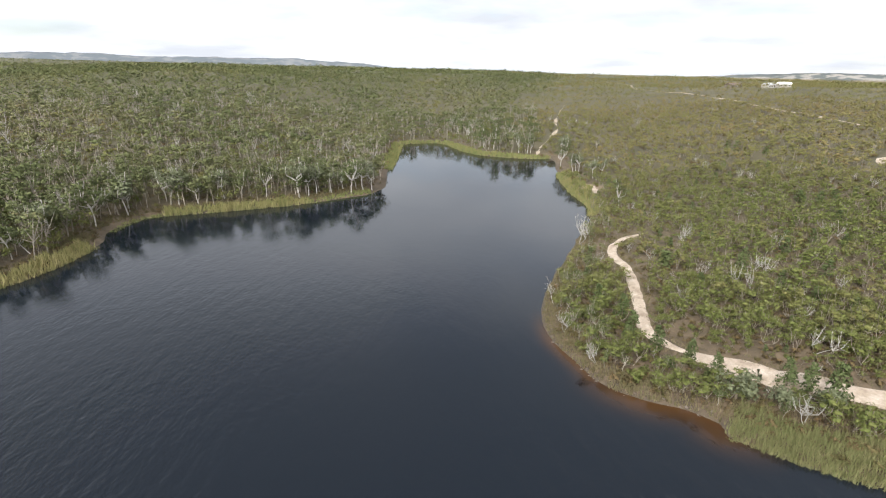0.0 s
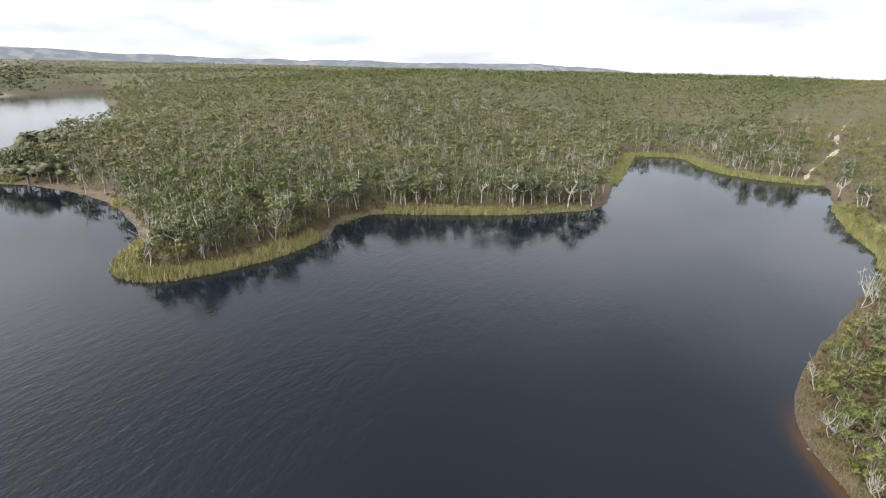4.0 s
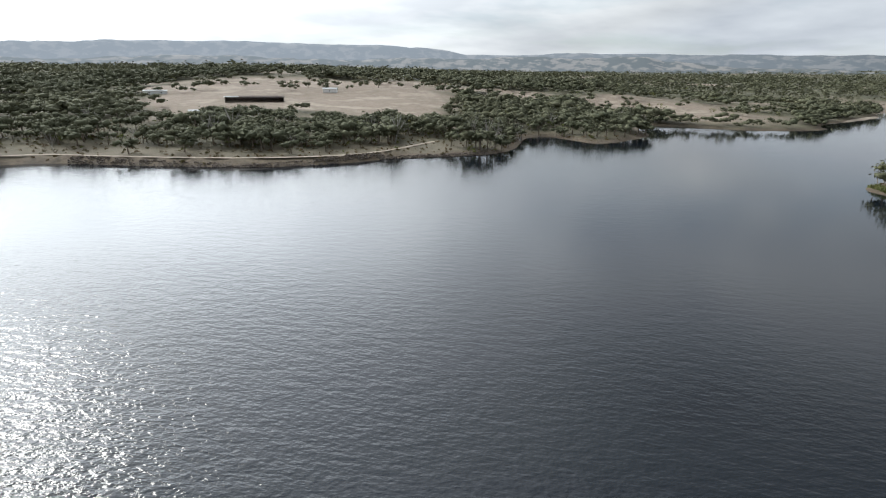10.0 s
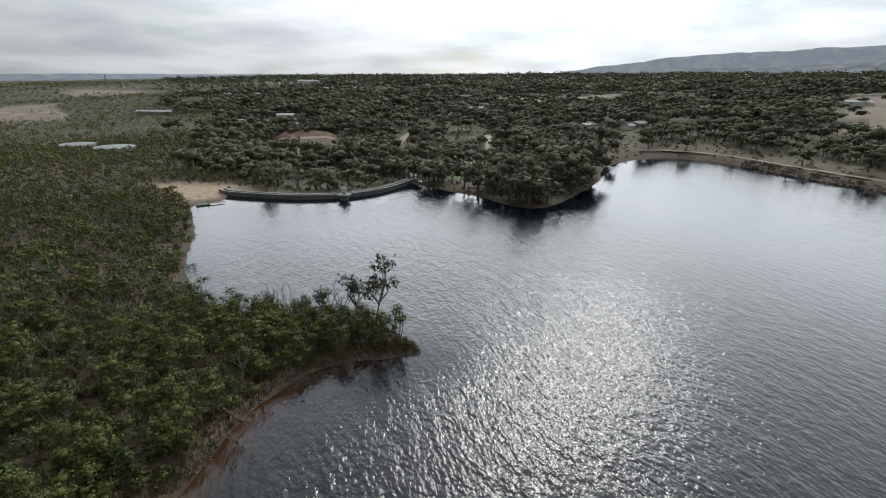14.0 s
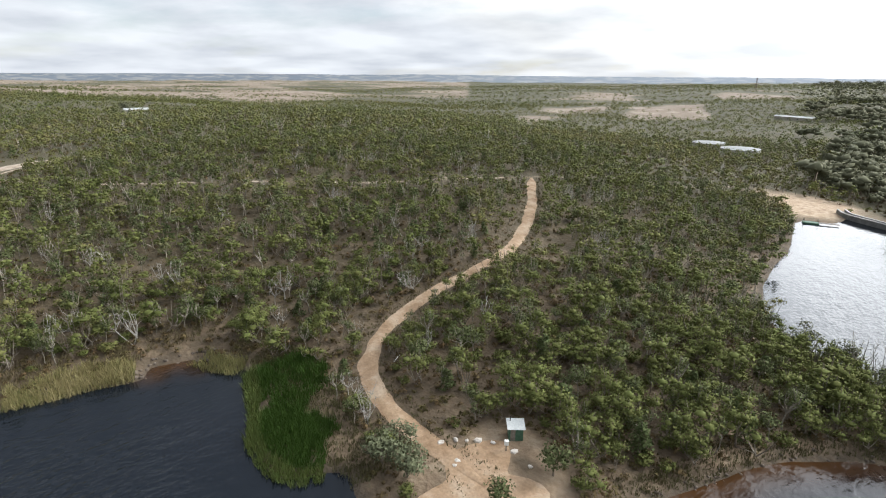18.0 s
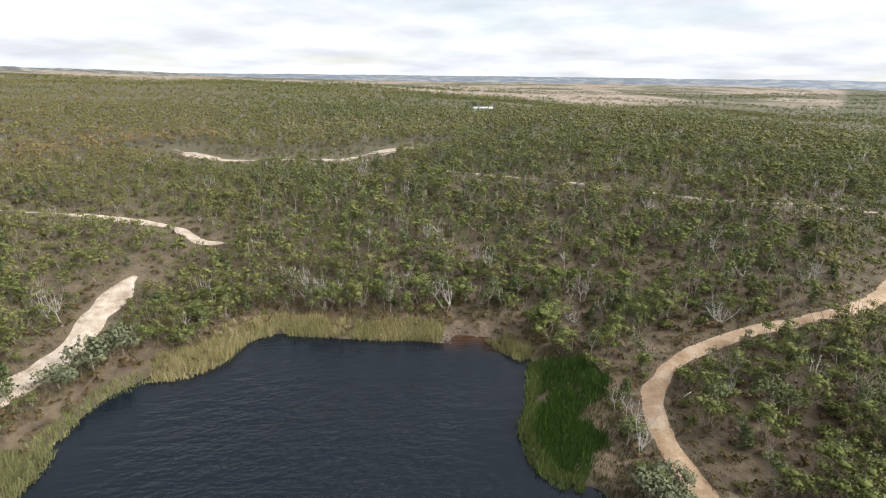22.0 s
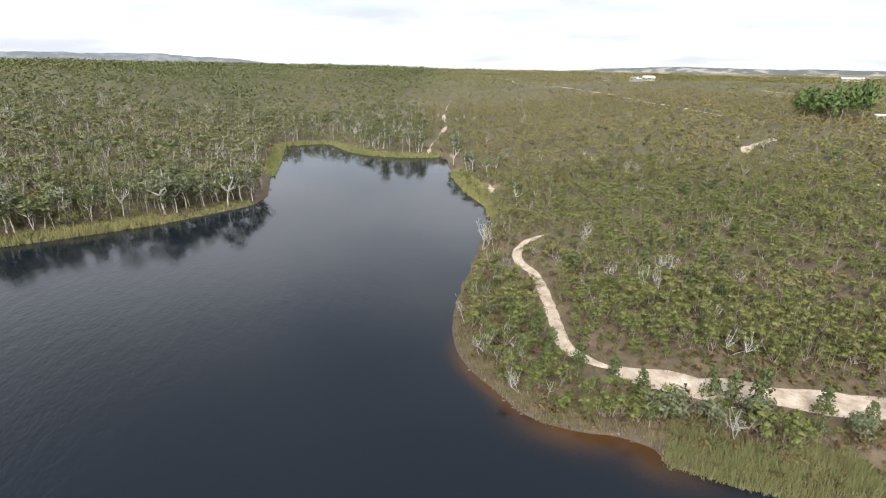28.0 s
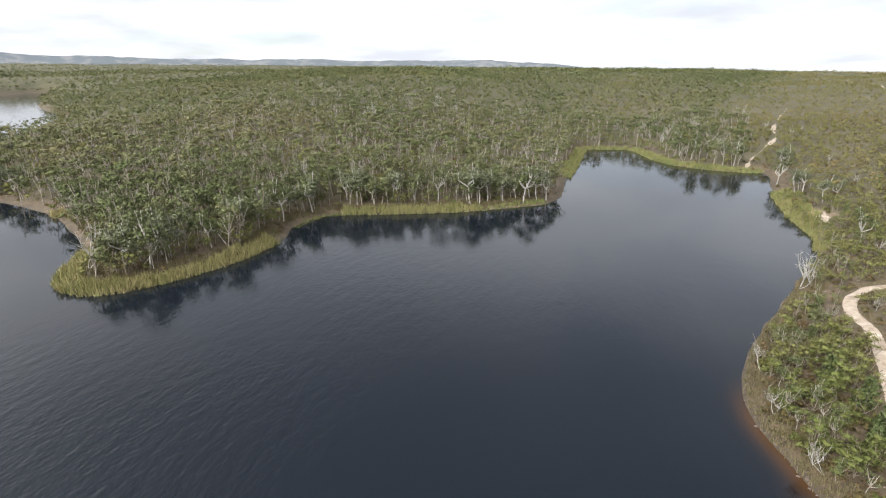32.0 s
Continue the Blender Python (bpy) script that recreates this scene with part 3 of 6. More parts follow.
# ---- ground and lake ----
AZ_STEPS = 600
radii = np.concatenate([[0.01, 18.0], 34.0 * (4950 / 34.0) ** (np.linspace(0, 1, 220) ** 1.06)])
th = np.arange(AZ_STEPS) * 2 * np.pi / AZ_STEPS
GX = HUB[0] + radii[:, None] * np.sin(th)[None, :]
GY = HUB[1] + radii[:, None] * np.cos(th)[None, :]
GD = np.full(GX.shape, 400.0)
near_lake = np.hypot(GX + 300, GY - 250) < 1400
GD[near_lake] = from_shore(GX[near_lake], GY[near_lake])
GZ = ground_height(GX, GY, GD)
GAZ, GR = polar(GX, GY)


# dry paddocks among the woods: bearings and distances
PADDOCKS = [(142.5, 149, 790, 900), (150.5, 157.5, 690, 930), (158.8, 164, 1040, 1230), (90, 119, 1000, 4200), (66, 92, 2100, 4300), (18, 73, 1900, 3700), (185.5, 190, 770, 900), (204, 209.5, 690, 820), (172, 178, 1250, 1500), (181, 185, 1300, 1500)]


def land_cover(x, y, d):
    """Shares of pasture (dry grass) and of far woods on the ground."""
    az, r = polar(x, y)
    blotch = rough_noise(x, y, 230, 21)
    fine = rough_noise(x, y, 60, 31)
    straw = np.zeros_like(r)
    # pasture hill beyond the embankment, small clearings along the western arm, farms to the south and on the eastern plain
    straw = np.maximum(straw, np.clip((14.5 - np.abs(az - 243) + 8 * (fine - 0.5)) / 2, 0, 1) * np.clip((r - 440 + 160 * (fine - 0.5)) / 25, 0, 1) * np.clip((860 - r) / 50, 0, 1))
    straw = np.maximum(straw, 0.28 * ((az > 209) & (az < 259)) * np.clip((52 - d) / 15, 0, 1) * np.clip(d / 6 - 1, 0, 1) * np.clip(fine * 2.2, 0, 1))
    straw = np.maximum(straw, np.clip((blotch - 0.62) * 14, 0, 1) * ((az > 190) & (az < 300)) * np.clip((r - 480) / 60, 0, 1))
    straw = np.maximum(straw, np.clip(1.6 - np.hypot(x + 625, y - 150) / 52, 0, 1))
    straw = np.maximum(straw, np.clip((blotch - 0.70) * 14, 0, 1) * ((az > 140) & (az < 200)) * np.clip((r - 500) / 100, 0, 1))
    straw = np.maximum(straw, np.clip((blotch - 0.42) * 10, 0, 1) * ((az > 75) & (az < 135)) * np.clip((r - 1250) / 200, 0, 1))
    straw = np.maximum(straw, np.clip((blotch - 0.50) * 10, 0, 1) * ((az > 20) & (az < 76)) * np.clip((r - 1150) / 200, 0, 1))
    edge = 9 * (fine - 0.5)
    for a0, a1, r0, r1 in PADDOCKS:
        broad = a1 - a0 > 12
        side = np.minimum(az - a0, a1 - az) + edge * (1.2 if broad else 0.35)
        deep = np.minimum(r - r0, r1 - r) + edge * 12
        patch = np.clip((blotch - 0.40) * 9, 0.0, 1) if broad else 1.0
        straw = np.maximum(straw, np.clip(side / (2.0 if broad else 0.4) + 0.5, 0, 1) * np.clip(deep / 25 + 0.5, 0, 1) * patch)
    for px, py, pr in ((-309, -689, 70), (-250, -640, 40), (-116, -362, 14), (-180, -345, 10)):
        straw = np.maximum(straw, np.clip(1.6 - np.hypot(x - px, (y - py) * 1.2) / pr + 0.5 * (fine - 0.5), 0, 1))
    return straw


STRAW = land_cover(GX, GY, GD)
WOOD = np.clip((GR - 70) / 170, 0, 1) * np.clip(GD / 8 - 0.7, 0.1, 1) * (0.75 + 0.25 * np.clip((GR - 420) / 500, 0, 1))
SAND = np.clip(1 - np.abs(GD - 0.6) / 1.0, 0, 1) * np.clip(rough_noise(GX, GY, 9, 41) * 2.4 - 1.3, 0, 0.6) * (GR < 150)
for sx, sy, sr in ((52, -214, 13), (47, -202, 8)):
    SAND = np.maximum(SAND, np.clip(1.8 - np.hypot(GX - sx, GY - sy) / sr + 0.8 * (rough_noise(GX, GY, 5, 44) - 0.5), 0, 1) * (GD > 0))
for sx, sy, sr in ((31, -27, 9), (13, -56, 8), (46, -200, 14), (9, -352, 17), (-78, -270, 8), (58, 208, 6), (84, -10, 2)):
    SAND = np.maximum(SAND, 0.55 * np.clip(1.7 - np.hypot(GX - sx, GY - sy) / sr, 0, 1) * (GD > 0) * np.clip(rough_noise(GX, GY, 4, 43) * 2.4 - 0.5, 0, 1))
WET = np.clip(1.25 - np.abs(GD) / 1.1, 0, 1) * (GR < 330)
LAWN = np.clip(1.5 - np.hypot((GX + 65) / 12, (GY + 235) / 15), 0, 1)


def ring_faces(rows, cols):
    i, j = np.meshgrid(np.arange(rows - 1), np.arange(cols), indexing="ij")
    a = i * cols + j
    b = i * cols + (j + 1) % cols
    return np.stack([a, b, b + cols, a + cols], -1).reshape(-1, 4)[:, ::-1]


def build_ground():
    v = np.stack([GX, GY, GZ], -1).reshape(-1, 3)
    me = mesh_of("ground", v, ring_faces(len(radii), AZ_STEPS), [ground_mat], smooth=True,
                 layers={"straw": STRAW.ravel(), "wood": WOOD.ravel(), "sand": SAND.ravel(), "lawn": LAWN.ravel(), "wet": WET.ravel()})
    tagged(new("ground", me), "brown leaf litter and dry grass over rolling hills", "ground", kind="structure")


def build_lake():
    f = ring_faces(len(radii), AZ_STEPS)
    d = GD.ravel()
    keep = (d[f] < 3.0).any(1) & (GR.ravel()[f] < 1700).all(1) & near_lake.ravel()[f].all(1)
    f = f[keep]
    used, inv = np.unique(f, return_inverse=True)
    x, y = GX.ravel()[used], GY.ravel()[used]
    dd = np.maximum(-d[used], 0)
    brown = np.zeros_like(x)
    for cx, cy, size, reach in ((33, 66, 11, 3.5), (22, 80, 12, 1.8), (84, -9, 5, 3.0), (14, -52, 22, 3.2), (20, -36, 10, 3.2)):
        brown = np.maximum(brown, np.clip(1.5 - np.hypot(x - cx, y - cy) / size, 0, 1) * np.exp(-(dd / reach) ** 2))
    az, r = polar(x, y)
    calm = np.clip(np.hypot((x - 5) / 70, (y - 210) / 170), 0.10, 1.0) * np.clip(0.62 - y / 230, 0.26, 1.0) * np.clip(1.05 + (x + 40) / 110, 0.33, 1.0) * np.clip(dd / 22 + 0.2, 0, 1)
    calm = calm * (1 + 0.9 * np.clip(1.6 - np.hypot((x - 50) / 45, (y - 10) / 50), 0, 1))
    calm = calm * (1 + 0.7 * np.clip(1.5 - r / 80, 0, 1))
    calm = calm * (1 - 0.30 * np.clip((-y - 105) / 40, 0, 1) * np.clip((x + 45) / 40, 0, 1))
    calm = calm * (0.80 + 0.35 * rough_noise(x, y, 90, 55))
    me = mesh_of("lake", np.stack([x, y, np.zeros_like(x)], -1), inv.reshape(-1, 4), [water_mat], smooth=True, layers={"shallow": brown, "ripple": calm})
    tagged(new("lake_water", me), "dark rippled reservoir water reflecting the cloudy sky", "water", kind="structure")


build_ground()
build_lake()

# ---- plants ----
RNG = np.random.default_rng(7)


def tube(points, r0, r1, sides):
    """A tapered limb along the points: verts and triangles."""
    p = np.asarray(points, float)
    n = len(p)
    way = np.gradient(p, axis=0)
    way /= np.linalg.norm(way, axis=1)[:, None] + 1e-9
    side = np.cross(way, (0.31, 0.17, 0.93))
    side /= np.linalg.norm(side, axis=1)[:, None] + 1e-9
    up = np.cross(way, side)
    a = np.arange(sides) * 2 * np.pi / sides
    rad = np.linspace(r0, r1, n)
    v = p[:, None] + rad[:, None, None] * (np.cos(a)[None, :, None] * side[:, None] + np.sin(a)[None, :, None] * up[:, None])
    f = []
    for i in range(n - 1):
        for j in range(sides):
            k = (j + 1) % sides
            f += [(i * sides + j, i * sides + k, (i + 1) * sides + k), (i * sides + j, (i + 1) * sides + k, (i + 1) * sides + j)]
    nrm = (v - p[:, None]) / rad[:, None, None]
    return v.reshape(-1, 3), np.array(f), nrm.reshape(-1, 3)


def leaves(rng, centre, radius, count, size, flat=0.75):
    """Leaf clumps: small triangles over an uneven ball."""
    w = rng.normal(size=(count, 3))
    w /= np.linalg.norm(w, axis=1)[:, None]
    c = np.asarray(centre) + w * (radius * rng.uniform(0.25, 1.0, (count, 1)) ** 0.5) * np.array((1, 1, flat))
    nrm = w * 0.8 + rng.normal(size=(count, 3)) * 0.55 + np.array((0, 0, 0.45))
    nrm /= np.linalg.norm(nrm, axis=1)[:, None]
    t = np.cross(nrm, rng.normal(size=(count, 3)))
    t /= np.linalg.norm(t, axis=1)[:, None]
    b = np.cross(nrm, t)
    s = size * rng.uniform(0.6, 1.35, (count, 1))
    v = np.stack([c + t * s * 0.62, c - t * s * 0.45 + b * s * 0.42, c - t * s * 0.35 - b * s * 0.48], 1)
    face = np.cross(v[:, 1] - v[:, 0], v[:, 2] - v[:, 0])
    face /= np.linalg.norm(face, axis=1)[:, None] + 1e-9
    # a crown takes the light like a rounded mass, not leaf by leaf
    soft = w * 0.75 + rng.normal(size=(count, 3)) * 0.28 + np.array((0, 0, 0.22))
    soft /= np.linalg.norm(soft, axis=1)[:, None]
    back = (face * soft).sum(1) < 0
    v[back] = v[back][:, (0, 2, 1)]
    return v.reshape(-1, 3), np.arange(count * 3).reshape(-1, 3), np.repeat(soft, 3, 0)


OCTA = np.array(((1, 0, 0), (-1, 0, 0), (0, 1, 0), (0, -1, 0), (0, 0, 1), (0, 0, -1)), float)
OCTA_FACES = np.array(((0, 2, 4), (2, 1, 4), (1, 3, 4), (3, 0, 4), (2, 0, 5), (1, 2, 5), (3, 1, 5), (0, 3, 5)))


def core(rng, centre, radius, flat=0.75):
    """The dense inside of a leaf clump."""
    v = OCTA @ np.linalg.qr(rng.normal(size=(3, 3)))[0] * rng.uniform(0.75, 1.15, (6, 1))
    if np.linalg.det(np.stack([v[0], v[2], v[4]])) < 0:
        v = -v
    w = v / np.linalg.norm(v, axis=1)[:, None] * 0.85 + np.array((0, 0, 0.12))
    return v * radius * np.array((1, 1, flat)) + np.asarray(centre), OCTA_FACES, w / np.linalg.norm(w, axis=1)[:, None]


def join(pieces):
    v, f, w, n = [], [], [], 0
    for a, b, c in pieces:
        v.append(a)
        f.append(b + n)
        w.append(c)
        n += len(a)
    return (np.concatenate(v), np.concatenate(f), np.concatenate(w)) if v else (np.zeros((0, 3)), np.zeros((0, 3), int), np.zeros((0, 3)))


def plant(seed, kind, fine):
    """One plant about 1 m high, to be scaled: (wood, leaf) arrays. fine: 0 full, 1 medium, 2 coarse, 3 far, 4 farthest."""
    rng = np.random.default_rng(seed)
    wood, leaf = [], []
    sides = (6, 3, 3, 3, 3)[fine]
    sparse = kind == "gum" and (seed // 10) % 3 == 0
    if kind in ("gum", "scrub", "dead"):
        stems = 1 if kind == "gum" else (int(rng.integers(2, 5)) if kind == "scrub" else int(rng.integers(1, 3)))
        stems = min(stems, (4, 2, 2, 1, 1)[fine]) if kind == "scrub" else stems
        fork = {"gum": 0.42, "scrub": 0.22, "dead": 0.35}[kind]
        tips = []
        for s in range(stems):
            lean = rng.normal(size=2) * (0.05 if kind == "gum" else 0.13)
            base = np.array((rng.normal() * 0.012, rng.normal() * 0.012, -0.03))
            knee = np.array((lean[0], lean[1], fork * rng.uniform(0.8, 1.2)))
            mid = (base + knee) / 2 + np.array((rng.normal() * 0.015, rng.normal() * 0.015, 0))
            if fine < 3:
                wood.append(tube((base, mid, knee) if fine == 0 else (base, knee), (0.012 if fine == 0 else 0.016) if stems == 1 else 0.011, (0.009 if fine == 0 else 0.011) if stems == 1 else 0.007, sides))
            limbs = {"gum": 6, "scrub": 3, "dead": 6}[kind]
            for k in range(limbs):
                a = rng.uniform(0, 6.28)
                out = rng.uniform(0.06, 0.20) if kind == "gum" else rng.uniform(0.12, 0.30)
                if k == 0:
                    out *= 0.3
                low = 0.58 if kind == "dead" or (kind == "gum" and fine == 0) else (0.50 if kind == "gum" else 0.38)
                tip = np.array((knee[0] + math.cos(a) * out, knee[1] + math.sin(a) * out, rng.uniform(low, 0.93)))
                start = knee + np.array((0, 0, rng.uniform(-0.08, 0.0)))
                bow = (start + tip) / 2 + np.array((math.cos(a), math.sin(a), -0.4)) * (0.055 if kind == "gum" else 0.04) + rng.normal(size=3) * 0.02
                if fine == 0 or (fine == 1 and (k < 4 or kind == "dead" or sparse)) or (fine == 2 and (k < 2 or kind == "dead" or (sparse and k < 4))):
                    thick = 0.8 if kind == "dead" else (1.3 if sparse else 1.1)
                    end = tip + (tip - bow) * (0.35 if sparse else (0.38 if kind == "scrub" else 0.22))
                    wood.append(tube((start, bow, end) if fine == 0 or (fine == 1 and kind == "dead") else (start, end), 0.011 * thick, 0.004 * thick, max(3, sides - 2)))
                if kind == "dead" and fine < 2:
                    for _ in range(3 if fine == 0 else 2):
                        w = rng.normal(size=3) * 0.08 + np.array((0, 0, 0.06))
                        wood.append(tube((bow, bow + w), 0.005, 0.002, 3))
                        wood.append(tube((tip, tip + w * 0.8), 0.004, 0.0015, 3))
                tips.append(tip)
        if kind != "dead":
            if fine == 0:
                size, share = (0.040, 0.6 if sparse else 1.0) if kind == "gum" else (0.040, 1.15)
                order = rng.permutation(len(tips))[:4 if sparse else 9]
                for k in order:
                    rad = (rng.uniform(0.08, 0.135) if kind == "gum" else rng.uniform(0.12, 0.18)) * 1.25
                    mid = tips[k] - np.array((0, 0, 0.04))
                    if kind == "scrub":
                        leaf.append(core(rng, mid, rad * 0.5, 0.75))
                    leaf.append(leaves(rng, mid, rad, int(60 * share), size, 0.75))
            else:
                n_clump, n_leaf = (0, 6, 4, 2, 1)[fine], (0, 24, 13, 13, 10)[fine]
                size = ((0, 0.052, 0.070, 0.105, 0.17) if kind == "gum" else (0, 0.060, 0.088, 0.13, 0.19))[fine]
                if sparse:
                    n_clump, n_leaf = (0, 3, 2, 1, 1)[fine], (0, 15, 11, 10, 6)[fine]
                for k in rng.permutation(len(tips))[:n_clump]:
                    rad = (rng.uniform(0.11, 0.16) if kind == "gum" else rng.uniform(0.17, 0.24)) * (0, 1.08, 1.25, 1.6, 1.9)[fine]
                    mid = tips[k] * np.array((0.9, 0.9, 1)) - np.array((0, 0, 0.05))
                    if fine < 3:
                        leaf.append(core(rng, mid, rad * 0.42, 0.8))
                    leaf.append(leaves(rng, mid, rad, n_leaf, size, 0.85))
    elif kind == "round":
        if fine < 3:
            wood.append(tube(((0, 0, -0.03), (0.01, 0, 0.2), (0, 0.01, 0.45)), 0.03, 0.016, sides))
        n_clump, n_leaf, size = (12, 9, 6, 3, 1)[fine], (60, 26, 13, 9, 11)[fine], (0.060, 0.062, 0.082, 0.11, 0.19)[fine]
        for k in range(n_clump):
            a, rr = rng.uniform(0, 6.28), 0.30 * math.sqrt(rng.uniform(0, 1))
            mid, rad = (math.cos(a) * rr, math.sin(a) * rr, 0.34 + 0.44 * rng.uniform(0, 1) * (1 - 0.5 * rr / 0.3)), rng.uniform(0.15, 0.24) * (1.0, 1.0, 1.05, 1.2, 1.9)[fine]
            if 0 < fine < 4:
                leaf.append(core(rng, mid, rad * (0, 0.55, 0.70, 0.74)[fine], 0.85))
            leaf.append(leaves(rng, mid, rad, n_leaf, size, 0.8))
    elif kind == "pine":
        wood.append(tube(((0, 0, -0.03), (0, 0, 0.95)), 0.022, 0.004, sides))
        n = (9, 7, 5, 3, 2)[fine]
        for k in range(n):
            z = 0.14 + 0.8 * k / n
            rr = 0.23 * (1 - z) ** 0.7 + 0.03
            for q in range(3):
                a = rng.uniform(0, 6.28)
                leaf.append(leaves(rng, (math.cos(a) * rr * 0.55, math.sin(a) * rr * 0.55, z), rr * 0.8, (26, 12, 5, 3, 2)[fine], (0.055, 0.08, 0.13, 0.24, 0.3)[fine], 0.7))
    elif kind == "shrub":
        n = (7, 5, 3, 2, 1)[fine]
        for k in range(3):
            a = rng.uniform(0, 6.28)
            if fine < 2:
                wood.append(tube(((0, 0, -0.04), (math.cos(a) * 0.3, math.sin(a) * 0.3, 0.6)), 0.03, 0.01, 3))
        for k in range(n):
            a, rr = rng.uniform(0, 6.28), 0.42 * math.sqrt(rng.uniform(0, 1))
            leaf.append(leaves(rng, (math.cos(a) * rr, math.sin(a) * rr, rng.uniform(0.3, 0.65)), rng.uniform(0.28, 0.4), (48, 18, 10, 6, 4)[fine], (0.13, 0.19, 0.27, 0.4, 0.5)[fine], 0.8))
    return join(wood), join(leaf)


class Forest:
    """Collects plants of one woodland and joins them into one mesh."""

    def __init__(self):
        self.v, self.f, self.m, self.t, self.w, self.n = [], [], [], [], [], 0

    def put(self, arrays, slot, x, y, z, size, wide, tint):
        v, f, w = arrays
        if not len(v) or not len(x):
            return
        a = RNG.uniform(0, 6.283, len(x))
        c, s = np.cos(a), np.sin(a)
        px = (v[None, :, 0] * c[:, None] - v[None, :, 1] * s[:, None]) * (size * wide)[:, None] + x[:, None]
        py = (v[None, :, 0] * s[:, None] + v[None, :, 1] * c[:, None]) * (size * wide)[:, None] + y[:, None]
        pz = v[None, :, 2] * size[:, None] + z[:, None]
        self.v.append(np.stack([px, py, pz], -1).reshape(-1, 3).astype(np.float32))
        wx, wy = w[None, :, 0] * c[:, None] - w[None, :, 1] * s[:, None], w[None, :, 0] * s[:, None] + w[None, :, 1] * c[:, None]
        self.w.append(np.stack([wx, wy, np.broadcast_to(w[None, :, 2], wx.shape)], -1).reshape(-1, 3).astype(np.float32))
        self.f.append((f[None] + (np.arange(len(x)) * len(v))[:, None, None] + self.n).reshape(-1, 3).astype(np.int32))
        self.m.append(np.full(len(f) * len(x), slot, np.int32))
        self.t.append(np.repeat(tint, len(v)).astype(np.float32))
        self.n += len(v) * len(x)

    def make(self, name, mats, label, category="woodland"):
        if not self.v:
            return None
        me = mesh_of(name, np.concatenate(self.v), np.concatenate(self.f), mats, np.concatenate(self.m), smooth=True, layers={"tint": np.concatenate(self.t)}, normals=np.concatenate(self.w))
        return tagged(new(name, me), label, category, kind="stuff")


KINDS = ("gum", "scrub", "round", "dead", "pine", "shrub")
LEAF = {"gum": leaf_gum, "scrub": leaf_scrub, "round": leaf_round, "dead": leaf_gum, "pine": leaf_pine, "shrub": leaf_scrub}
BARK = {"gum": bark_pale, "scrub": bark_mid, "round": bark_dark, "dead": bark_dead, "pine": bark_dark, "shrub": bark_dark}
STOCK = {}


def stock(kind, fine, k):
    key = (kind, fine, k)
    if key not in STOCK:
        STOCK[key] = plant(1000 * KINDS.index(kind) + 10 * k + fine, kind, fine)
    return STOCK[key]


TRACK_LINES = {k: smooth_line(v[0]) for k, v in TRACKS.items()}


def off_track(x, y):
    """Metres from the nearest edge of a track."""
    best = np.full(np.shape(x), 1e9)
    for k, line in TRACK_LINES.items():
        half = TRACKS[k][1]
        for a, b in zip(line[:-1], line[1:]):
            w = b - a
            u = np.clip(((x - a[0]) * w[0] + (y - a[1]) * w[1]) / (w @ w + 1e-9), 0, 1)
            best = np.minimum(best, np.hypot(x - a[0] - u * w[0], y - a[1] - u * w[1]) - half)
    return best


def scatter(r0, r1, step, seed):
    """Jittered points on land between two distances: x, y, metres from shore, bearing, distance."""
    rng = np.random.default_rng(seed)
    n = int(r1 / step) + 1
    i, j = np.meshgrid(np.arange(-n, n + 1), np.arange(-n, n + 1))
    x = (i.ravel() + rng.uniform(-0.46, 0.46, i.size)) * step + HUB[0]
    y = (j.ravel() + rng.uniform(-0.46, 0.46, i.size)) * step + HUB[1]
    az, r = polar(x, y)
    ok = (r >= r0) & (r < r1)
    x, y, az, r = x[ok], y[ok], az[ok], r[ok]
    d = from_shore(x, y) if r0 < 1400 else np.full(x.shape, 500.0)
    ok = d > 0.9
    return x[ok], y[ok], d[ok], az[ok], r[ok]


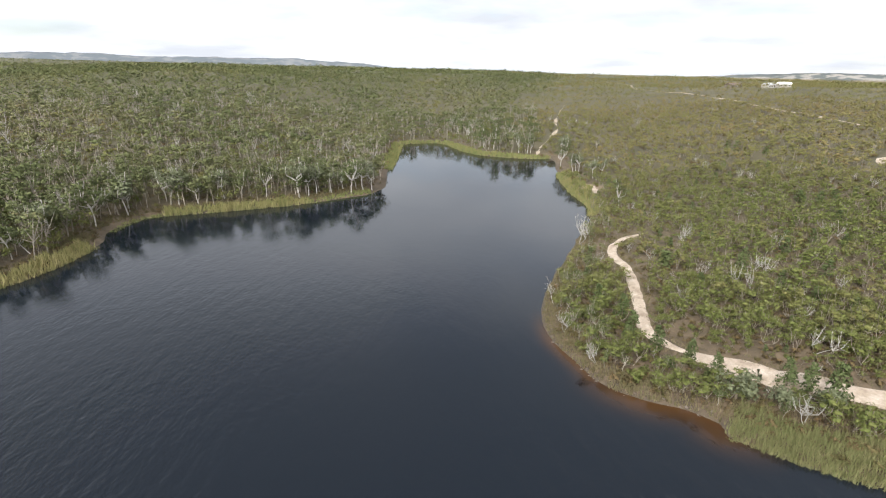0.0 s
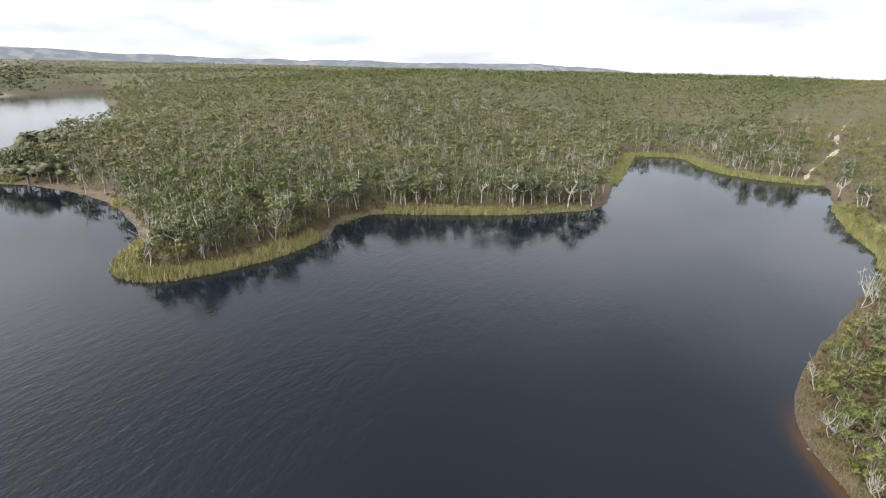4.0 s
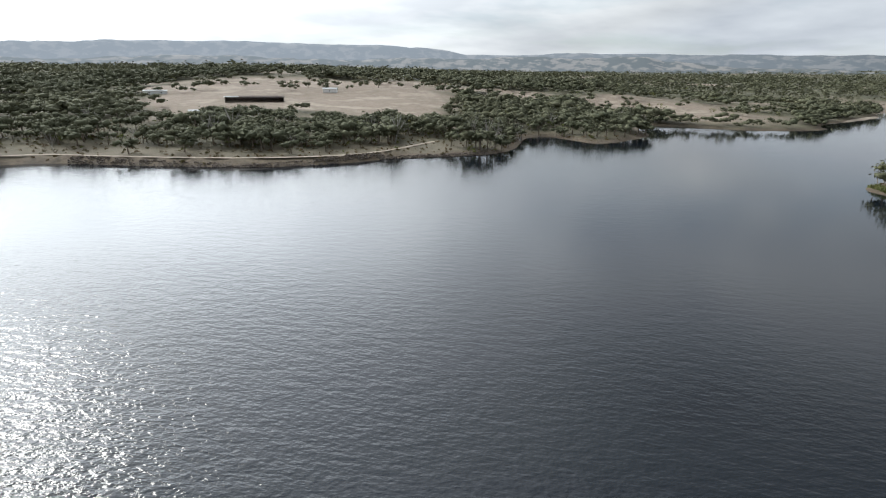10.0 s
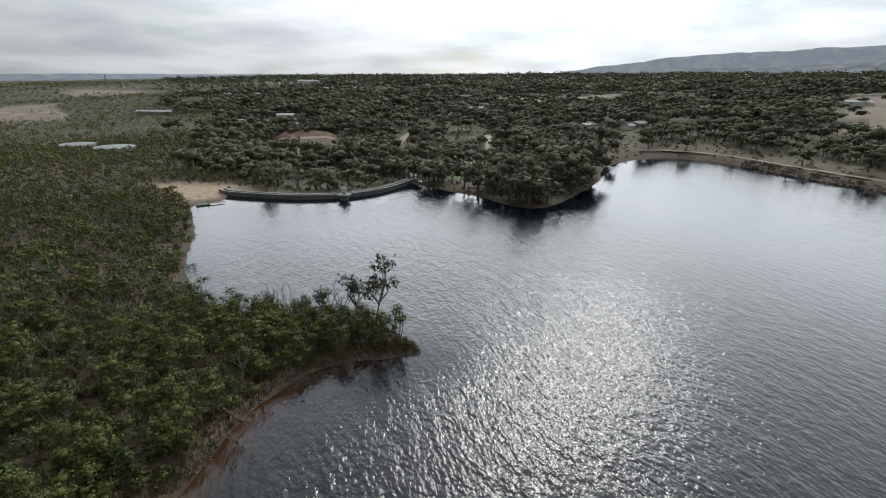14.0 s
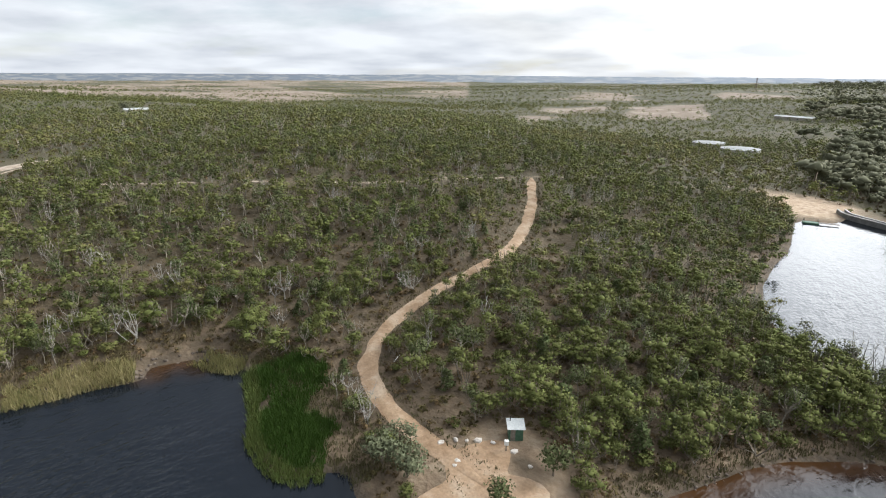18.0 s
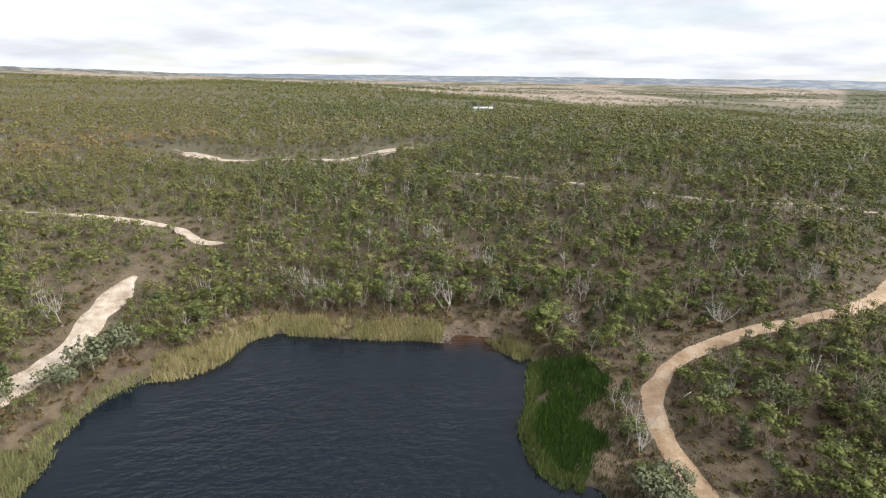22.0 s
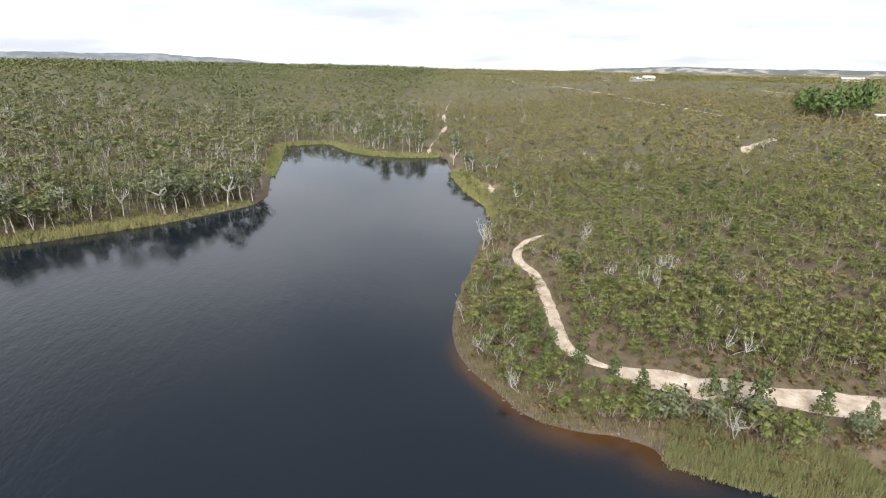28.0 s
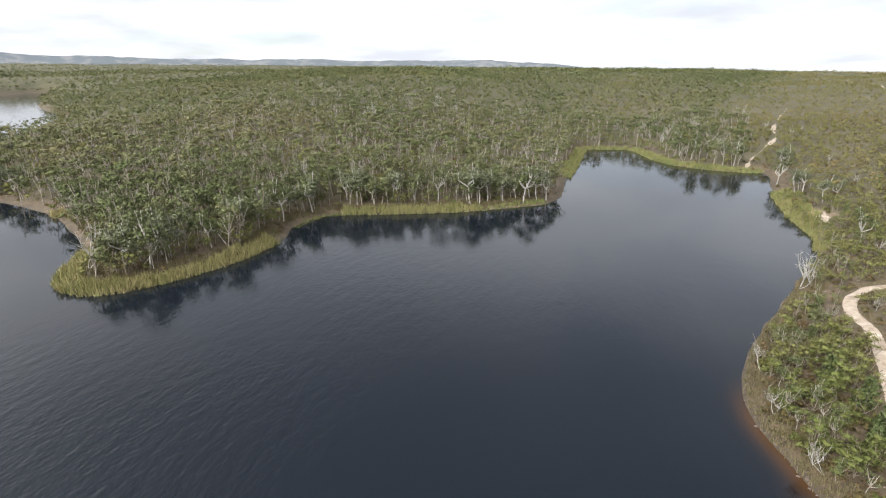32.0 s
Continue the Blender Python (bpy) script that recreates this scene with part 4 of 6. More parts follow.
def choose(x, y, d, az, r, seed):
    """What grows at each point: kind (index, -1 for nothing), height, tint."""
    rng = np.random.default_rng(seed)
    n = len(x)
    u, w = rng.uniform(size=n), rng.uniform(size=n)
    blot = rough_noise(x, y, 45, 61)
    kind = np.full(n, 1)
    high = rng.uniform(3.6, 6.4, n)
    tint = rng.uniform(0.0, 0.20, n) + 0.45 * (blot - 0.5) + 0.5 * (rough_noise(x, y, 130, 63) - 0.5)
    tint = np.where(rng.uniform(size=n) < 0.10, tint + 0.25, tint)
    # tall gums on the northern peninsula and behind the inlet
    az = az + 14 * (blot - 0.5) * (r > 120)
    north = ((az > 270) & (az < 360)) | (az < 9)
    kind = np.where(north & (u < 0.72), 0, kind)
    high = np.where(north, np.where(kind == 0, rng.uniform(6.5, 11.0, n), rng.uniform(3.5, 6.5, n)), high)
    tint = np.where(north, tint + 0.04, tint)
    kind = np.where(north & (r < 450) & (rng.uniform(size=n) > 0.86), -1, kind)
    # low scrub on the eastern slope: green by the lake, russet higher up
    east = (az >= 9) & (az < 78)
    high = np.where(east, rng.uniform(2.8, 5.0, n), high)
    tint = np.where(east, tint + 0.05 + np.clip((r - 200) / 260, -0.10, 0.16) + 0.38 * np.exp(-((az - 68) / 12) ** 2 - ((r - 235) / 45) ** 2), tint)
    # open mixed bush in the south-east
    south = (az >= 78) & (az < 168)
    kind = np.where(south & (u < 0.40), 0, kind)
    high = np.where(south, rng.uniform(3.6, 6.6, n), high)
    tint = np.where(south, tint - 0.02, tint)
    kind = np.where((south & (r < 112)) & (rng.uniform(size=n) > 0.54), -1, kind)
    # dense dark trees beyond the dam and in the west
    west = (az >= 168) & (az < 300) & (r > 150)
    kind = np.where(west & (u < 0.93), 2, kind)
    high = np.where(west, np.where(kind == 2, rng.uniform(8.0, 13.5, n), rng.uniform(4.0, 7.0, n)), high)
    headland = np.hypot((x + 80) / 46, (y + 205) / 42) < 1
    kind = np.where(west & (r < 450) & ~headland & (rng.uniform(size=n) > 0.55), -1, kind)
    tint = np.where(west & (kind != 2), tint * 0.5, tint)
    shoreline = (d < 9) & (r > 60) & (r < 500)
    kind = np.where(shoreline & (u < 0.45) & ~west, 0, kind)
    high = np.where(shoreline & north & (kind == 0), rng.uniform(8, 12, n), high)
    kind = np.where((w < np.where(north, 0.034, 0.020)) & (r < 450), 3, kind)
    column = (east | south) & (w > 0.10) & (w < 0.145) & (r < 260)
    kind = np.where(column, 4, kind)
    high = np.where(column, rng.uniform(3.0, 5.0, n), high)
    kind = np.where((w > 0.80) & (r < 450), 5, kind)
    high = np.where(kind == 5, rng.uniform(1.0, 2.2, n), high)
    # bare places
    bare = (rough_noise(x, y, 14, 71) < 0.27) & (r < 400) & (south | west)
    straw = land_cover(x, y, d)
    belt = (az > 209) & (az < 259) & (d < 52) & (r < 450)
    thin = (straw > 0.15) & (rng.uniform(size=n) > np.where(belt, 0.16, np.where(r > 950, 0.62 * np.clip((rough_noise(x, y, 150, 47) - 0.45) * 6, 0.06, 1), np.where(r > 640, 0.10, 0.006))))
    kind = np.where(bare & (u > 0.35) | thin, -1, kind)
    kind = np.where(belt & (d < 14), -1, kind)
    clump = rough_noise(x, y, 38, 77)
    kind = np.where((az > 168) & (az < 300) & (r > 190) & (clump < 0.47) & (rng.uniform(size=n) > 0.22), -1, kind)
    kind = np.where((az > 205) & (az < 258) & (r < 480) & (rng.uniform(size=n) > 0.6), -1, kind)
    high = np.where(west & (clump > 0.6), high * 1.3, high)
    grove = np.hypot((x + 85) / 34, (y + 200) / 30) < 1
    kind = np.where(grove & (kind != 2), -1, kind)
    high = np.where(grove, high * 1.3, high)
    reedy = (d < 6.5) & (x > 38) & (x < 96) & (y > -20) & (y < 64)
    kind = np.where(reedy, -1, kind)
    bank = rough_noise(x, y, 12, 83)
    kind = np.where((d < 3.5 + 4 * bank) & (x > -140) & (x < -15) & (y > 80) & (y < 225), -1, kind)
    kind = np.where((d < 6.0) & (r > 120) & (y > 240) & (x > -40), -1, kind)
    kind = np.where((d < 2.4) & ((rng.uniform(size=n) > 0.5) | (r < 112)), -1, kind)
    return kind, high, tint


def clear_of_things(x, y):
    """False where a clearing, a building or the dam stands."""
    ok = np.ones(np.shape(x), bool)
    for cx, cy, size in CLEARINGS:
        ok &= np.hypot(x - cx, y - cy) > size
    return ok


CLEARINGS = [(145, -354, 11), (119, -336, 12), (35.5, -33.0, 3.8), (33.5, -30.5, 4), (-66, -236, 13), (-76, -268, 9), (-60, -222, 8), (9, -350, 18), (68, -20, 5), (62, -17, 6.5), (55, -15, 6.5), (50, -15, 6), (31, -26, 9), (0, -194, 8), (-14, -197, 8), (16, -196, 8), (-26, -206, 8), (-35, -215, 6), (30, -200, 8), (42, -196, 12), (-98, -245, 12), (52, -214, 13), (14, -368, 26), (20, -385, 22), (0, -388, 20)] + [(hx * k, hy * k, size) for k, size in ((0.985, 13), (0.95, 13), (0.91, 11)) for hx, hy in ((48, -496), (33, -521), (183, -663), (193, -958), (133, -867), (79, -803), (24, -1228), (-11, -947), (-171, -656), (-200, -378), (-228, -366), (478, -101), (-60, -905))] + [(hx * 0.985, hy * 0.985, 11) for hx, hy in ((14, -470), (-20, -430), (45, -455), (-150, -520), (-215, -430), (-242, -375), (-320, -690), (-180, -345), (-122, -335), (-381, -280), (70, -520))]


def woodland(rings):
    nearest = []
    for r0, r1, step, fine, seed in rings:
        x, y, d, az, r = scatter(r0, r1, step, seed)
        kind, high, tint = choose(x, y, d, az, r, seed + 1)
        ok = (kind >= 0) & clear_of_things(x, y)
        if r0 < 700:
            gap = off_track(x, y)
            ok &= gap > np.minimum(0.30 * high, 2.2)
            crest = np.full(x.shape, 1e9)
            for q in TRACK_LINES["crest"]:
                crest = np.minimum(crest, np.hypot(x - q[0], y - q[1]))
            high = np.where(crest < 15, high * 0.45, high)
            cape = np.full(x.shape, 1e9)
            for q in TRACK_LINES["cape"]:
                cape = np.minimum(cape, np.hypot(x - q[0], y - q[1]))
            high = np.where(cape < 8, high * 0.6, high)
            high = np.where((gap < 5.5) & (r < 150), high * 0.8, high)
        x, y, d, r, kind, high, tint = x[ok], y[ok], d[ok], r[ok], kind[ok], high[ok], tint[ok]
        if fine >= 3:
            high = high * (1.1 if step < 12 else 1.25)
        elif fine == 2:
            high = high * 1.1
        z = ground_height(x, y, d)
        wide = np.random.default_rng(seed + 2).uniform(0.95, 1.5, len(x))
        wide = wide * (1.0, 1.0, 1.1, 1.25, 1.5)[fine]
        if fine == 0:
            order = np.argsort(r)
            take = np.zeros(len(x), bool)
            for kk, lim in ((0, 150), (1, 280), (3, 40), (5, 120)):
                take[order[kind[order] == kk][:lim]] = True
            nearest = [a[take] for a in (x, y, z, kind, high, wide)]
            keep = ~take
            x, y, z, kind, high, wide, tint = x[keep], y[keep], z[keep], kind[keep], high[keep], wide[keep], tint[keep]
        forest = Forest()
        mats = []
        for ki, kn in enumerate(KINDS):
            mats += [BARK[kn], LEAF[kn]]
            variants = 9 if fine < 2 else 7
            pick = np.random.default_rng(seed + 3 + ki).integers(0, variants, len(x))
            for k in range(variants):
                s = (kind == ki) & (pick == k)
                wood, leaf = stock(kn, fine, k)
                forest.put(wood, 2 * ki, x[s], y[s], z[s], high[s], wide[s], tint[s])
                forest.put(leaf, 2 * ki + 1, x[s], y[s], z[s], high[s], wide[s], tint[s])
        forest.make("bushland", mats, "dense olive-green eucalypt bush with pale trunks")
    return nearest


NEAR = woodland([(30, 108, 2.15, 0, 101), (108, 220, 2.9, 1, 202), (220, 450, 4.5, 2, 303), (450, 1000, 8.0, 3, 404), (1000, 2200, 16.0, 4, 505), (2200, 4300, 40.0, 4, 606)])

NEAR_WORDS = {0: ("gum_tree", "slender eucalypt with pale trunk and open olive crown", "tree", "gum trees in the bush"),
              1: ("mallee_tree", "multi-stemmed mallee eucalypt with bushy olive-green crown", "tree", "mallee trees in the bush"),
              3: ("dead_tree", "bleached grey dead tree with bare forked branches", "dead tree", "dead trees in the bush"),
              5: ("shrub", "low rounded shrub on brown leaf litter", "shrub", "shrubs under the trees")}


def near_plants():
    models = {}
    x, y, z, kind, high, wide = NEAR
    for q in range(len(x)):
        ki = int(kind[q])
        k = q % 8
        m = Matrix.LocRotScale((x[q], y[q], z[q]), Euler((0, 0, q * 2.4)), (high[q] * wide[q], high[q] * wide[q], high[q]))
        if (ki, k) in models:
            copy_thing(models[ki, k], m @ Matrix.Diagonal([1 / c for c in models[ki, k].scale] + [1]))
            continue
        name, label, cat, group = NEAR_WORDS[ki]
        ob = thing(name, m, label, cat, group)
        wood, leaf = stock(KINDS[ki], 0, k)
        part("trunk", mesh_of("trunk", wood[0], wood[1], [BARK[KINDS[ki]]], smooth=True, normals=wood[2]), None, ob)
        if len(leaf[0]):
            part("crown", mesh_of("crown", leaf[0], leaf[1], [LEAF[KINDS[ki]]], smooth=True, normals=leaf[2]), None, ob)
        models[ki, k] = ob


near_plants()


# ---- low growth: litter shrubs under the trees, reeds, dry grass on the banks ----
def understorey():
    for r0, r1, step, seed in ((40, 115, 1.5, 611), (115, 215, 2.5, 622), (215, 420, 6.0, 633)):
        x, y, d, az, r = scatter(r0, r1, step, seed)
        rng = np.random.default_rng(seed)
        ok = (off_track(x, y) > 0.5) & clear_of_things(x, y) & (d > 1.5) & (rng.uniform(size=len(x)) < 0.8)
        x, y, d = x[ok], y[ok], d[ok]
        z = ground_height(x, y, d)
        f = Forest()
        pick = rng.integers(0, 6, len(x))
        high = rng.uniform(0.45, 1.35, len(x))
        high = high * (1.0 if r0 < 200 else 1.7)
        tint = rng.uniform(-0.05, 0.6, len(x))
        for k in range(6):
            s = pick == k
            wood, leaf = stock("shrub", 2, k)
            f.put(leaf, 0, x[s], y[s], z[s], high[s], rng.uniform(0.9, 1.6, s.sum()), tint[s])
        f.make("undergrowth", [leaf_litter], "low brown and olive twiggy scrub under the trees", "undergrowth")


def blades(x, y, z, high, width, rng, per=3, lean=0.22):
    """Upright blades in small tufts: verts, triangles, tuft index."""
    n = len(x)
    a = rng.uniform(0, 6.283, (n, per))
    off = rng.normal(size=(n, per, 2)) * 0.18
    h = high[:, None] * rng.uniform(0.6, 1.1, (n, per))
    bx, by = x[:, None] + off[..., 0], y[:, None] + off[..., 1]
    tx, ty = bx + np.cos(a) * h * lean * rng.normal(size=(n, per)), by + np.sin(a) * h * lean * rng.normal(size=(n, per))
    c = rng.uniform(0, 6.283, (n, per))
    wx, wy = np.cos(c) * width / 2, np.sin(c) * width / 2
    zz = np.repeat(z[:, None], per, 1)
    v = np.stack([np.stack([bx - wx, by - wy, zz - 0.1], -1), np.stack([bx + wx, by + wy, zz - 0.1], -1), np.stack([tx, ty, zz + h], -1)], 2).reshape(-1, 3)
    tri = v.reshape(-1, 3, 3)
    down = np.cross(tri[:, 1] - tri[:, 0], tri[:, 2] - tri[:, 0])[:, 2] < 0
    tri[down] = tri[down][:, (1, 0, 2)]
    v = tri.reshape(-1, 3)
    return v, np.arange(len(v)).reshape(-1, 3), np.repeat(np.arange(n), per * 3)


def reed_bed(line, wide, high, per_m2, mat, label, seed, tint=(0.0, 0.6), width=0.16, inset=0.0, out=0.8, edge_tint=None):
    """A bed of reeds along a stretch of shore, from a little out in the water inland."""
    rng = np.random.default_rng(seed)
    p = smooth_line(line, parts=5)
    seg = np.hypot(*(p[1:] - p[:-1]).T)
    n = int(seg.sum() * (wide + out) * per_m2)
    k = rng.choice(len(seg), n, p=seg / seg.sum())
    u = rng.uniform(size=n)
    base = p[k] + (p[k + 1] - p[k]) * u[:, None]
    way = (p[k + 1] - p[k]) / seg[k][:, None]
    nrm = np.stack([-way[:, 1], way[:, 0]], -1)
    probe = from_shore(base[:, 0] + nrm[:, 0] * 3, base[:, 1] + nrm[:, 1] * 3) - from_shore(base[:, 0] - nrm[:, 0] * 3, base[:, 1] - nrm[:, 1] * 3)
    nrm *= np.sign(probe)[:, None]
    ragged = 0.55 + 0.9 * rough_noise(base[:, 0], base[:, 1], 6.0, seed)
    w = rng.uniform(-out * 1.6, wide, n) * ragged + inset
    x, y = base[:, 0] + nrm[:, 0] * w, base[:, 1] + nrm[:, 1] * w
    gap = rough_noise(x, y, 3.0, seed + 1) > 0.22
    x, y, w = x[gap], y[gap], w[gap]
    z = np.maximum(ground_height(x, y), -0.2)
    hh = high * (0.45 + 1.0 * rough_noise(x, y, 2.5, seed + 2))
    v, f, idx = blades(x, y, z, hh, width, rng, lean=0.38)
    tt = tint[0] + (tint[1] - tint[0]) * (0.5 * rough_noise(x, y, 5.0, seed + 3) + 0.5 * rng.uniform(size=len(x)))
    if edge_tint is not None:
        tt = np.where(w < 0.9, edge_tint, tt)
    me = mesh_of("reed_bed", v, f, [mat], layers={"tint": tt[idx]})
    return tagged(new("reed_bed", me), label, "reeds", kind="stuff")


understorey()
REED_WORDS = "tall yellow-green reeds standing at the water's edge"
reed_bed([(38.5, 60), (46, 54), (52, 51), (58, 49.5), (62, 50)], 6.0, 1.2, 18, rush_olive, "low olive-green rushes in the shallow water of the cape", 1, (0.20, 0.90), 0.13)
reed_bed([(62, 50.5), (72, 48.5), (78, 43.5)], 2.0, 0.9, 8, reed_tall, "short olive sedge along the bank", 2, (-0.2, 0.35), 0.13)
reed_bed([(78, 43), (79, 37), (83, 33.5), (89, 31), (91, 26), (89, 18), (87, 10), (86, 3), (84, -3)], 4.2, 1.7, 14, reed_tall, REED_WORDS, 3, (0.0, 0.95), 0.14)
reed_bed([(83, -12), (79, -13), (75.5, -16)], 2.6, 1.7, 10, reed_tall, REED_WORDS, 4, (0.1, 0.6), 0.16)
reed_bed([(74, -17), (65, -14), (58, -10.5), (50, -10.5), (47, -14)], 9.0, 1.3, 20, reed_green, "dark green rush bed with russet edge", 5, (-0.5, 0.0), 0.14, edge_tint=0.55)
reed_bed([(-133, 107), (-129, 103), (-120, 92), (-112, 88), (-105, 88.5), (-98, 96), (-94, 104), (-91, 115), (-90, 133)], 3.8, 1.9, 5, reed_tall, REED_WORDS, 6, (0.0, 0.75), 0.28)
reed_bed([(-94, 147), (-93, 160), (-88, 165)], 1.5, 0.8, 4, reed_tall, "short sedge along the bank", 7, (-0.2, 0.4), 0.26)
reed_bed([(-88, 165.5), (-74, 171.5), (-57, 179.5), (-46, 186.5)], 3.4, 1.9, 4.5, reed_tall, REED_WORDS, 8, (0.0, 0.6), 0.3)
reed_bed([(-46, 186), (-36, 196), (-27, 204)], 1.8, 1.0, 3, reed_tall, "short sedge along the bank", 9, (-0.2, 0.3), 0.3)
reed_bed([(-25, 255), (-25, 285), (-26, 330), (-26, 349)], 4.5, 1.8, 2.6, reed_tall, REED_WORDS, 10, (-0.2, 0.5), 0.42)
reed_bed([(-26, 350), (-1, 357), (12, 324), (23, 307), (43, 297), (60, 297)], 4.5, 1.7, 2.6, reed_tall, REED_WORDS, 11, (-0.2, 0.5), 0.42)
reed_bed([(55, 250), (53, 231), (52, 201), (53, 187), (50, 172)], 6.5, 1.6, 3.2, reed_tall, REED_WORDS, 12, (-0.15, 0.6), 0.35)
reed_bed([(-265, 138), (-255, 138), (-245, 139)], 4.0, 1.8, 3, reed_tall, REED_WORDS, 13, (-0.2, 0.3), 0.4)
reed_bed([(-178, 133), (-172, 131)], 3.0, 2.0, 4, reed_tall, REED_WORDS, 14, (0.3, 0.7), 0.35)
GRASS_WORDS = "dry brown grass and sticks along the bank"
reed_bed(SHORE_EAST[9:] + SHORE_CAPE[:7], 5.0, 0.7, 7, bank_grass, GRASS_WORDS, 21, (-0.2, 0.5), 0.16, inset=0.2, out=0.0)
reed_bed(SHORE_CAPE[6:] + SHORE_BAY[:5], 5.5, 0.7, 6, bank_grass, GRASS_WORDS, 22, (0.0, 0.5), 0.16, inset=5.0, out=0.0)
reed_bed(SHORE_BAY[4:13], 5.0, 0.7, 6, bank_grass, GRASS_WORDS, 23, (0.0, 0.5), 0.16, inset=4.0, out=0.0)
reed_bed(SHORE_NECK[3:16], 3.5, 0.6, 7, bank_grass, GRASS_WORDS, 24, (-0.4, 0.3), 0.15, inset=0.4, out=0.0)
reed_bed(SHORE_NORTH[4:22], 6.0, 0.8, 3, bank_grass, GRASS_WORDS, 25, (-0.2, 0.4), 0.3, inset=2.5, out=0.0)


reed_bed([(78, -22), (68, -24), (60, -22), (52, -20), (47, -20), (42, -19)], 4.0, 0.8, 7, bank_grass, "rough brown and olive grass behind the rushes", 26, (-0.5, 0.3), 0.16, inset=-1.5, out=2.0)


def verge(line, half, seed):
    """Ragged dry grass and sticks that eat into both edges of a track."""
    rng = np.random.default_rng(seed)
    p = smooth_line(line, parts=6)
    seg = np.hypot(*(p[1:] - p[:-1]).T)
    n = int(seg.sum() * 14)
    k = rng.choice(len(seg), n, p=seg / seg.sum())
    base = p[k] + (p[k + 1] - p[k]) * rng.uniform(size=(n, 1))
    way = (p[k + 1] - p[k]) / seg[k][:, None]
    side = np.where(rng.uniform(size=n) < 0.5, -1, 1) * (half * rng.uniform(0.72, 1.3, n) + rng.exponential(0.7, n))
    x, y = base[:, 0] - way[:, 1] * side, base[:, 1] + way[:, 0] * side
    ok = rough_noise(x, y, 2.2, seed) > 0.42
    x, y = x[ok], y[ok]
    z = ground_height(x, y)
    v, f, idx = blades(x, y, z, rng.uniform(0.2, 0.55, len(x)), 0.2, rng, per=3, lean=0.6)
    me = mesh_of("verge_grass", v, f, [bank_grass], layers={"tint": (rng.uniform(-0.4, 0.5, len(x)))[idx]})
    tagged(new("verge_grass", me), "dry grass tufts along the edge of the track", "grass", kind="stuff")


for q, key in enumerate(("cape", "hook", "clay", "upper")):
    verge(TRACKS[key][0], TRACKS[key][1], 300 + q)


# ---- tracks ----
def lay_track(name, line, half, mat, overgrown=False):
    p = smooth_line(line, parts=8)
    s = np.concatenate([[0], np.cumsum(np.hypot(*(p[1:] - p[:-1]).T))])
    q = np.arange(0, s[-1], 1.2 if half < 2.5 else 2.5)
    p = np.stack([np.interp(q, s, p[:, 0]), np.interp(q, s, p[:, 1])], -1)
    way = np.gradient(p, axis=0)
    way /= np.linalg.norm(way, axis=1)[:, None]
    nrm = np.stack([-way[:, 1], way[:, 0]], -1)
    cols = np.array((-1.0, -0.62, -0.25, 0.25, 0.62, 1.0))
    rut = np.array((0.0, 0.07, 0.12, 0.12, 0.07, 0.0))
    half = half * 0.9
    w0 = half * (0.55 + 0.9 * rough_noise(p[:, 0], p[:, 1], 4.0, 81))
    w1 = half * (0.55 + 0.9 * rough_noise(p[:, 0] + 50, p[:, 1], 4.0, 82))
    fade = np.clip(np.minimum(q, s[-1] - q) / 7 + 0.12, 0, 1) ** 0.7
    if overgrown:
        fade = fade * np.clip((rough_noise(p[:, 0], p[:, 1] + 70, 9.0, 85) - 0.36) * 5, 0.04, 1.15)
    w0, w1 = w0 * fade, w1 * fade
    side = np.where(cols[None, :] < 0, w0[:, None], w1[:, None]) * cols[None, :]
    x, y = p[:, :1] + nrm[:, :1] * side, p[:, 1:] + nrm[:, 1:] * side
    z = ground_height(x, y) + rut[None, :] * 1.2 + 0.05
    n, m = x.shape
    i, j = np.meshgrid(np.arange(n - 1), np.arange(m - 1), indexing="ij")
    a = i * m + j
    f = np.stack([a, a + 1, a + m + 1, a + m], -1).reshape(-1, 4)
    me = mesh_of(name, np.stack([x, y, z], -1).reshape(-1, 3), f, [mat], smooth=True)
    tagged(new(name, me), "rutted orange clay vehicle track through the bush" if mat is track_orange else "pale gravel vehicle track through the bush", "track", kind="structure")


for key, (line, half, look_of) in TRACKS.items():
    lay_track("dirt_track", line, half, track_orange if look_of == "orange" else track_pale, key in ("upper", "crest", "ring", "inlet", "ridge", "spur"))


def clearing():
    """The turning place of bare clay at the end of the track."""
    n, rings = 40, 7
    v, f = [], []
    for k in range(rings):
        for i in range(n):
            a = i * 2 * math.pi / n
            rr = (k + 0.01) / (rings - 1) * (5.8 + 1.6 * math.sin(3 * a + 1) + 0.8 * math.sin(5 * a))
            v.append((33.0 + rr * math.sin(a) * 0.95, -25.5 + rr * math.cos(a) * 1.15))
    v = np.array(v)
    z = ground_height(v[:, 0], v[:, 1]) + 0.10 - 0.09 * (np.arange(len(v)) // n == rings - 1)
    for k in range(rings - 1):
        for i in range(n):
            f.append((k * n + i, k * n + (i + 1) % n, (k + 1) * n + (i + 1) % n, (k + 1) * n + i))
    me = mesh_of("clearing", np.column_stack([v, z]), np.array(f)[:, ::-1], [track_orange], smooth=True)
    tagged(new("clearing", me), "bare orange clay turning place with puddled middle", "clearing", kind="structure")


clearing()


# ---- stones ----
def pebble(rng, size):
    bm = bmesh.new()
    bmesh.ops.create_icosphere(bm, subdivisions=1, radius=1.0)
    for v in bm.verts:
        v.co = Vector((v.co.x * size * 1.2, v.co.y * size * 0.9, v.co.z * size * 0.6)) * rng.uniform(0.75, 1.2)
    v = np.array([p.co for p in bm.verts])
    f = np.array([[q.index for q in p.verts] for p in bm.faces])
    bm.free()
    return v, f, v / np.linalg.norm(v, axis=1)[:, None]


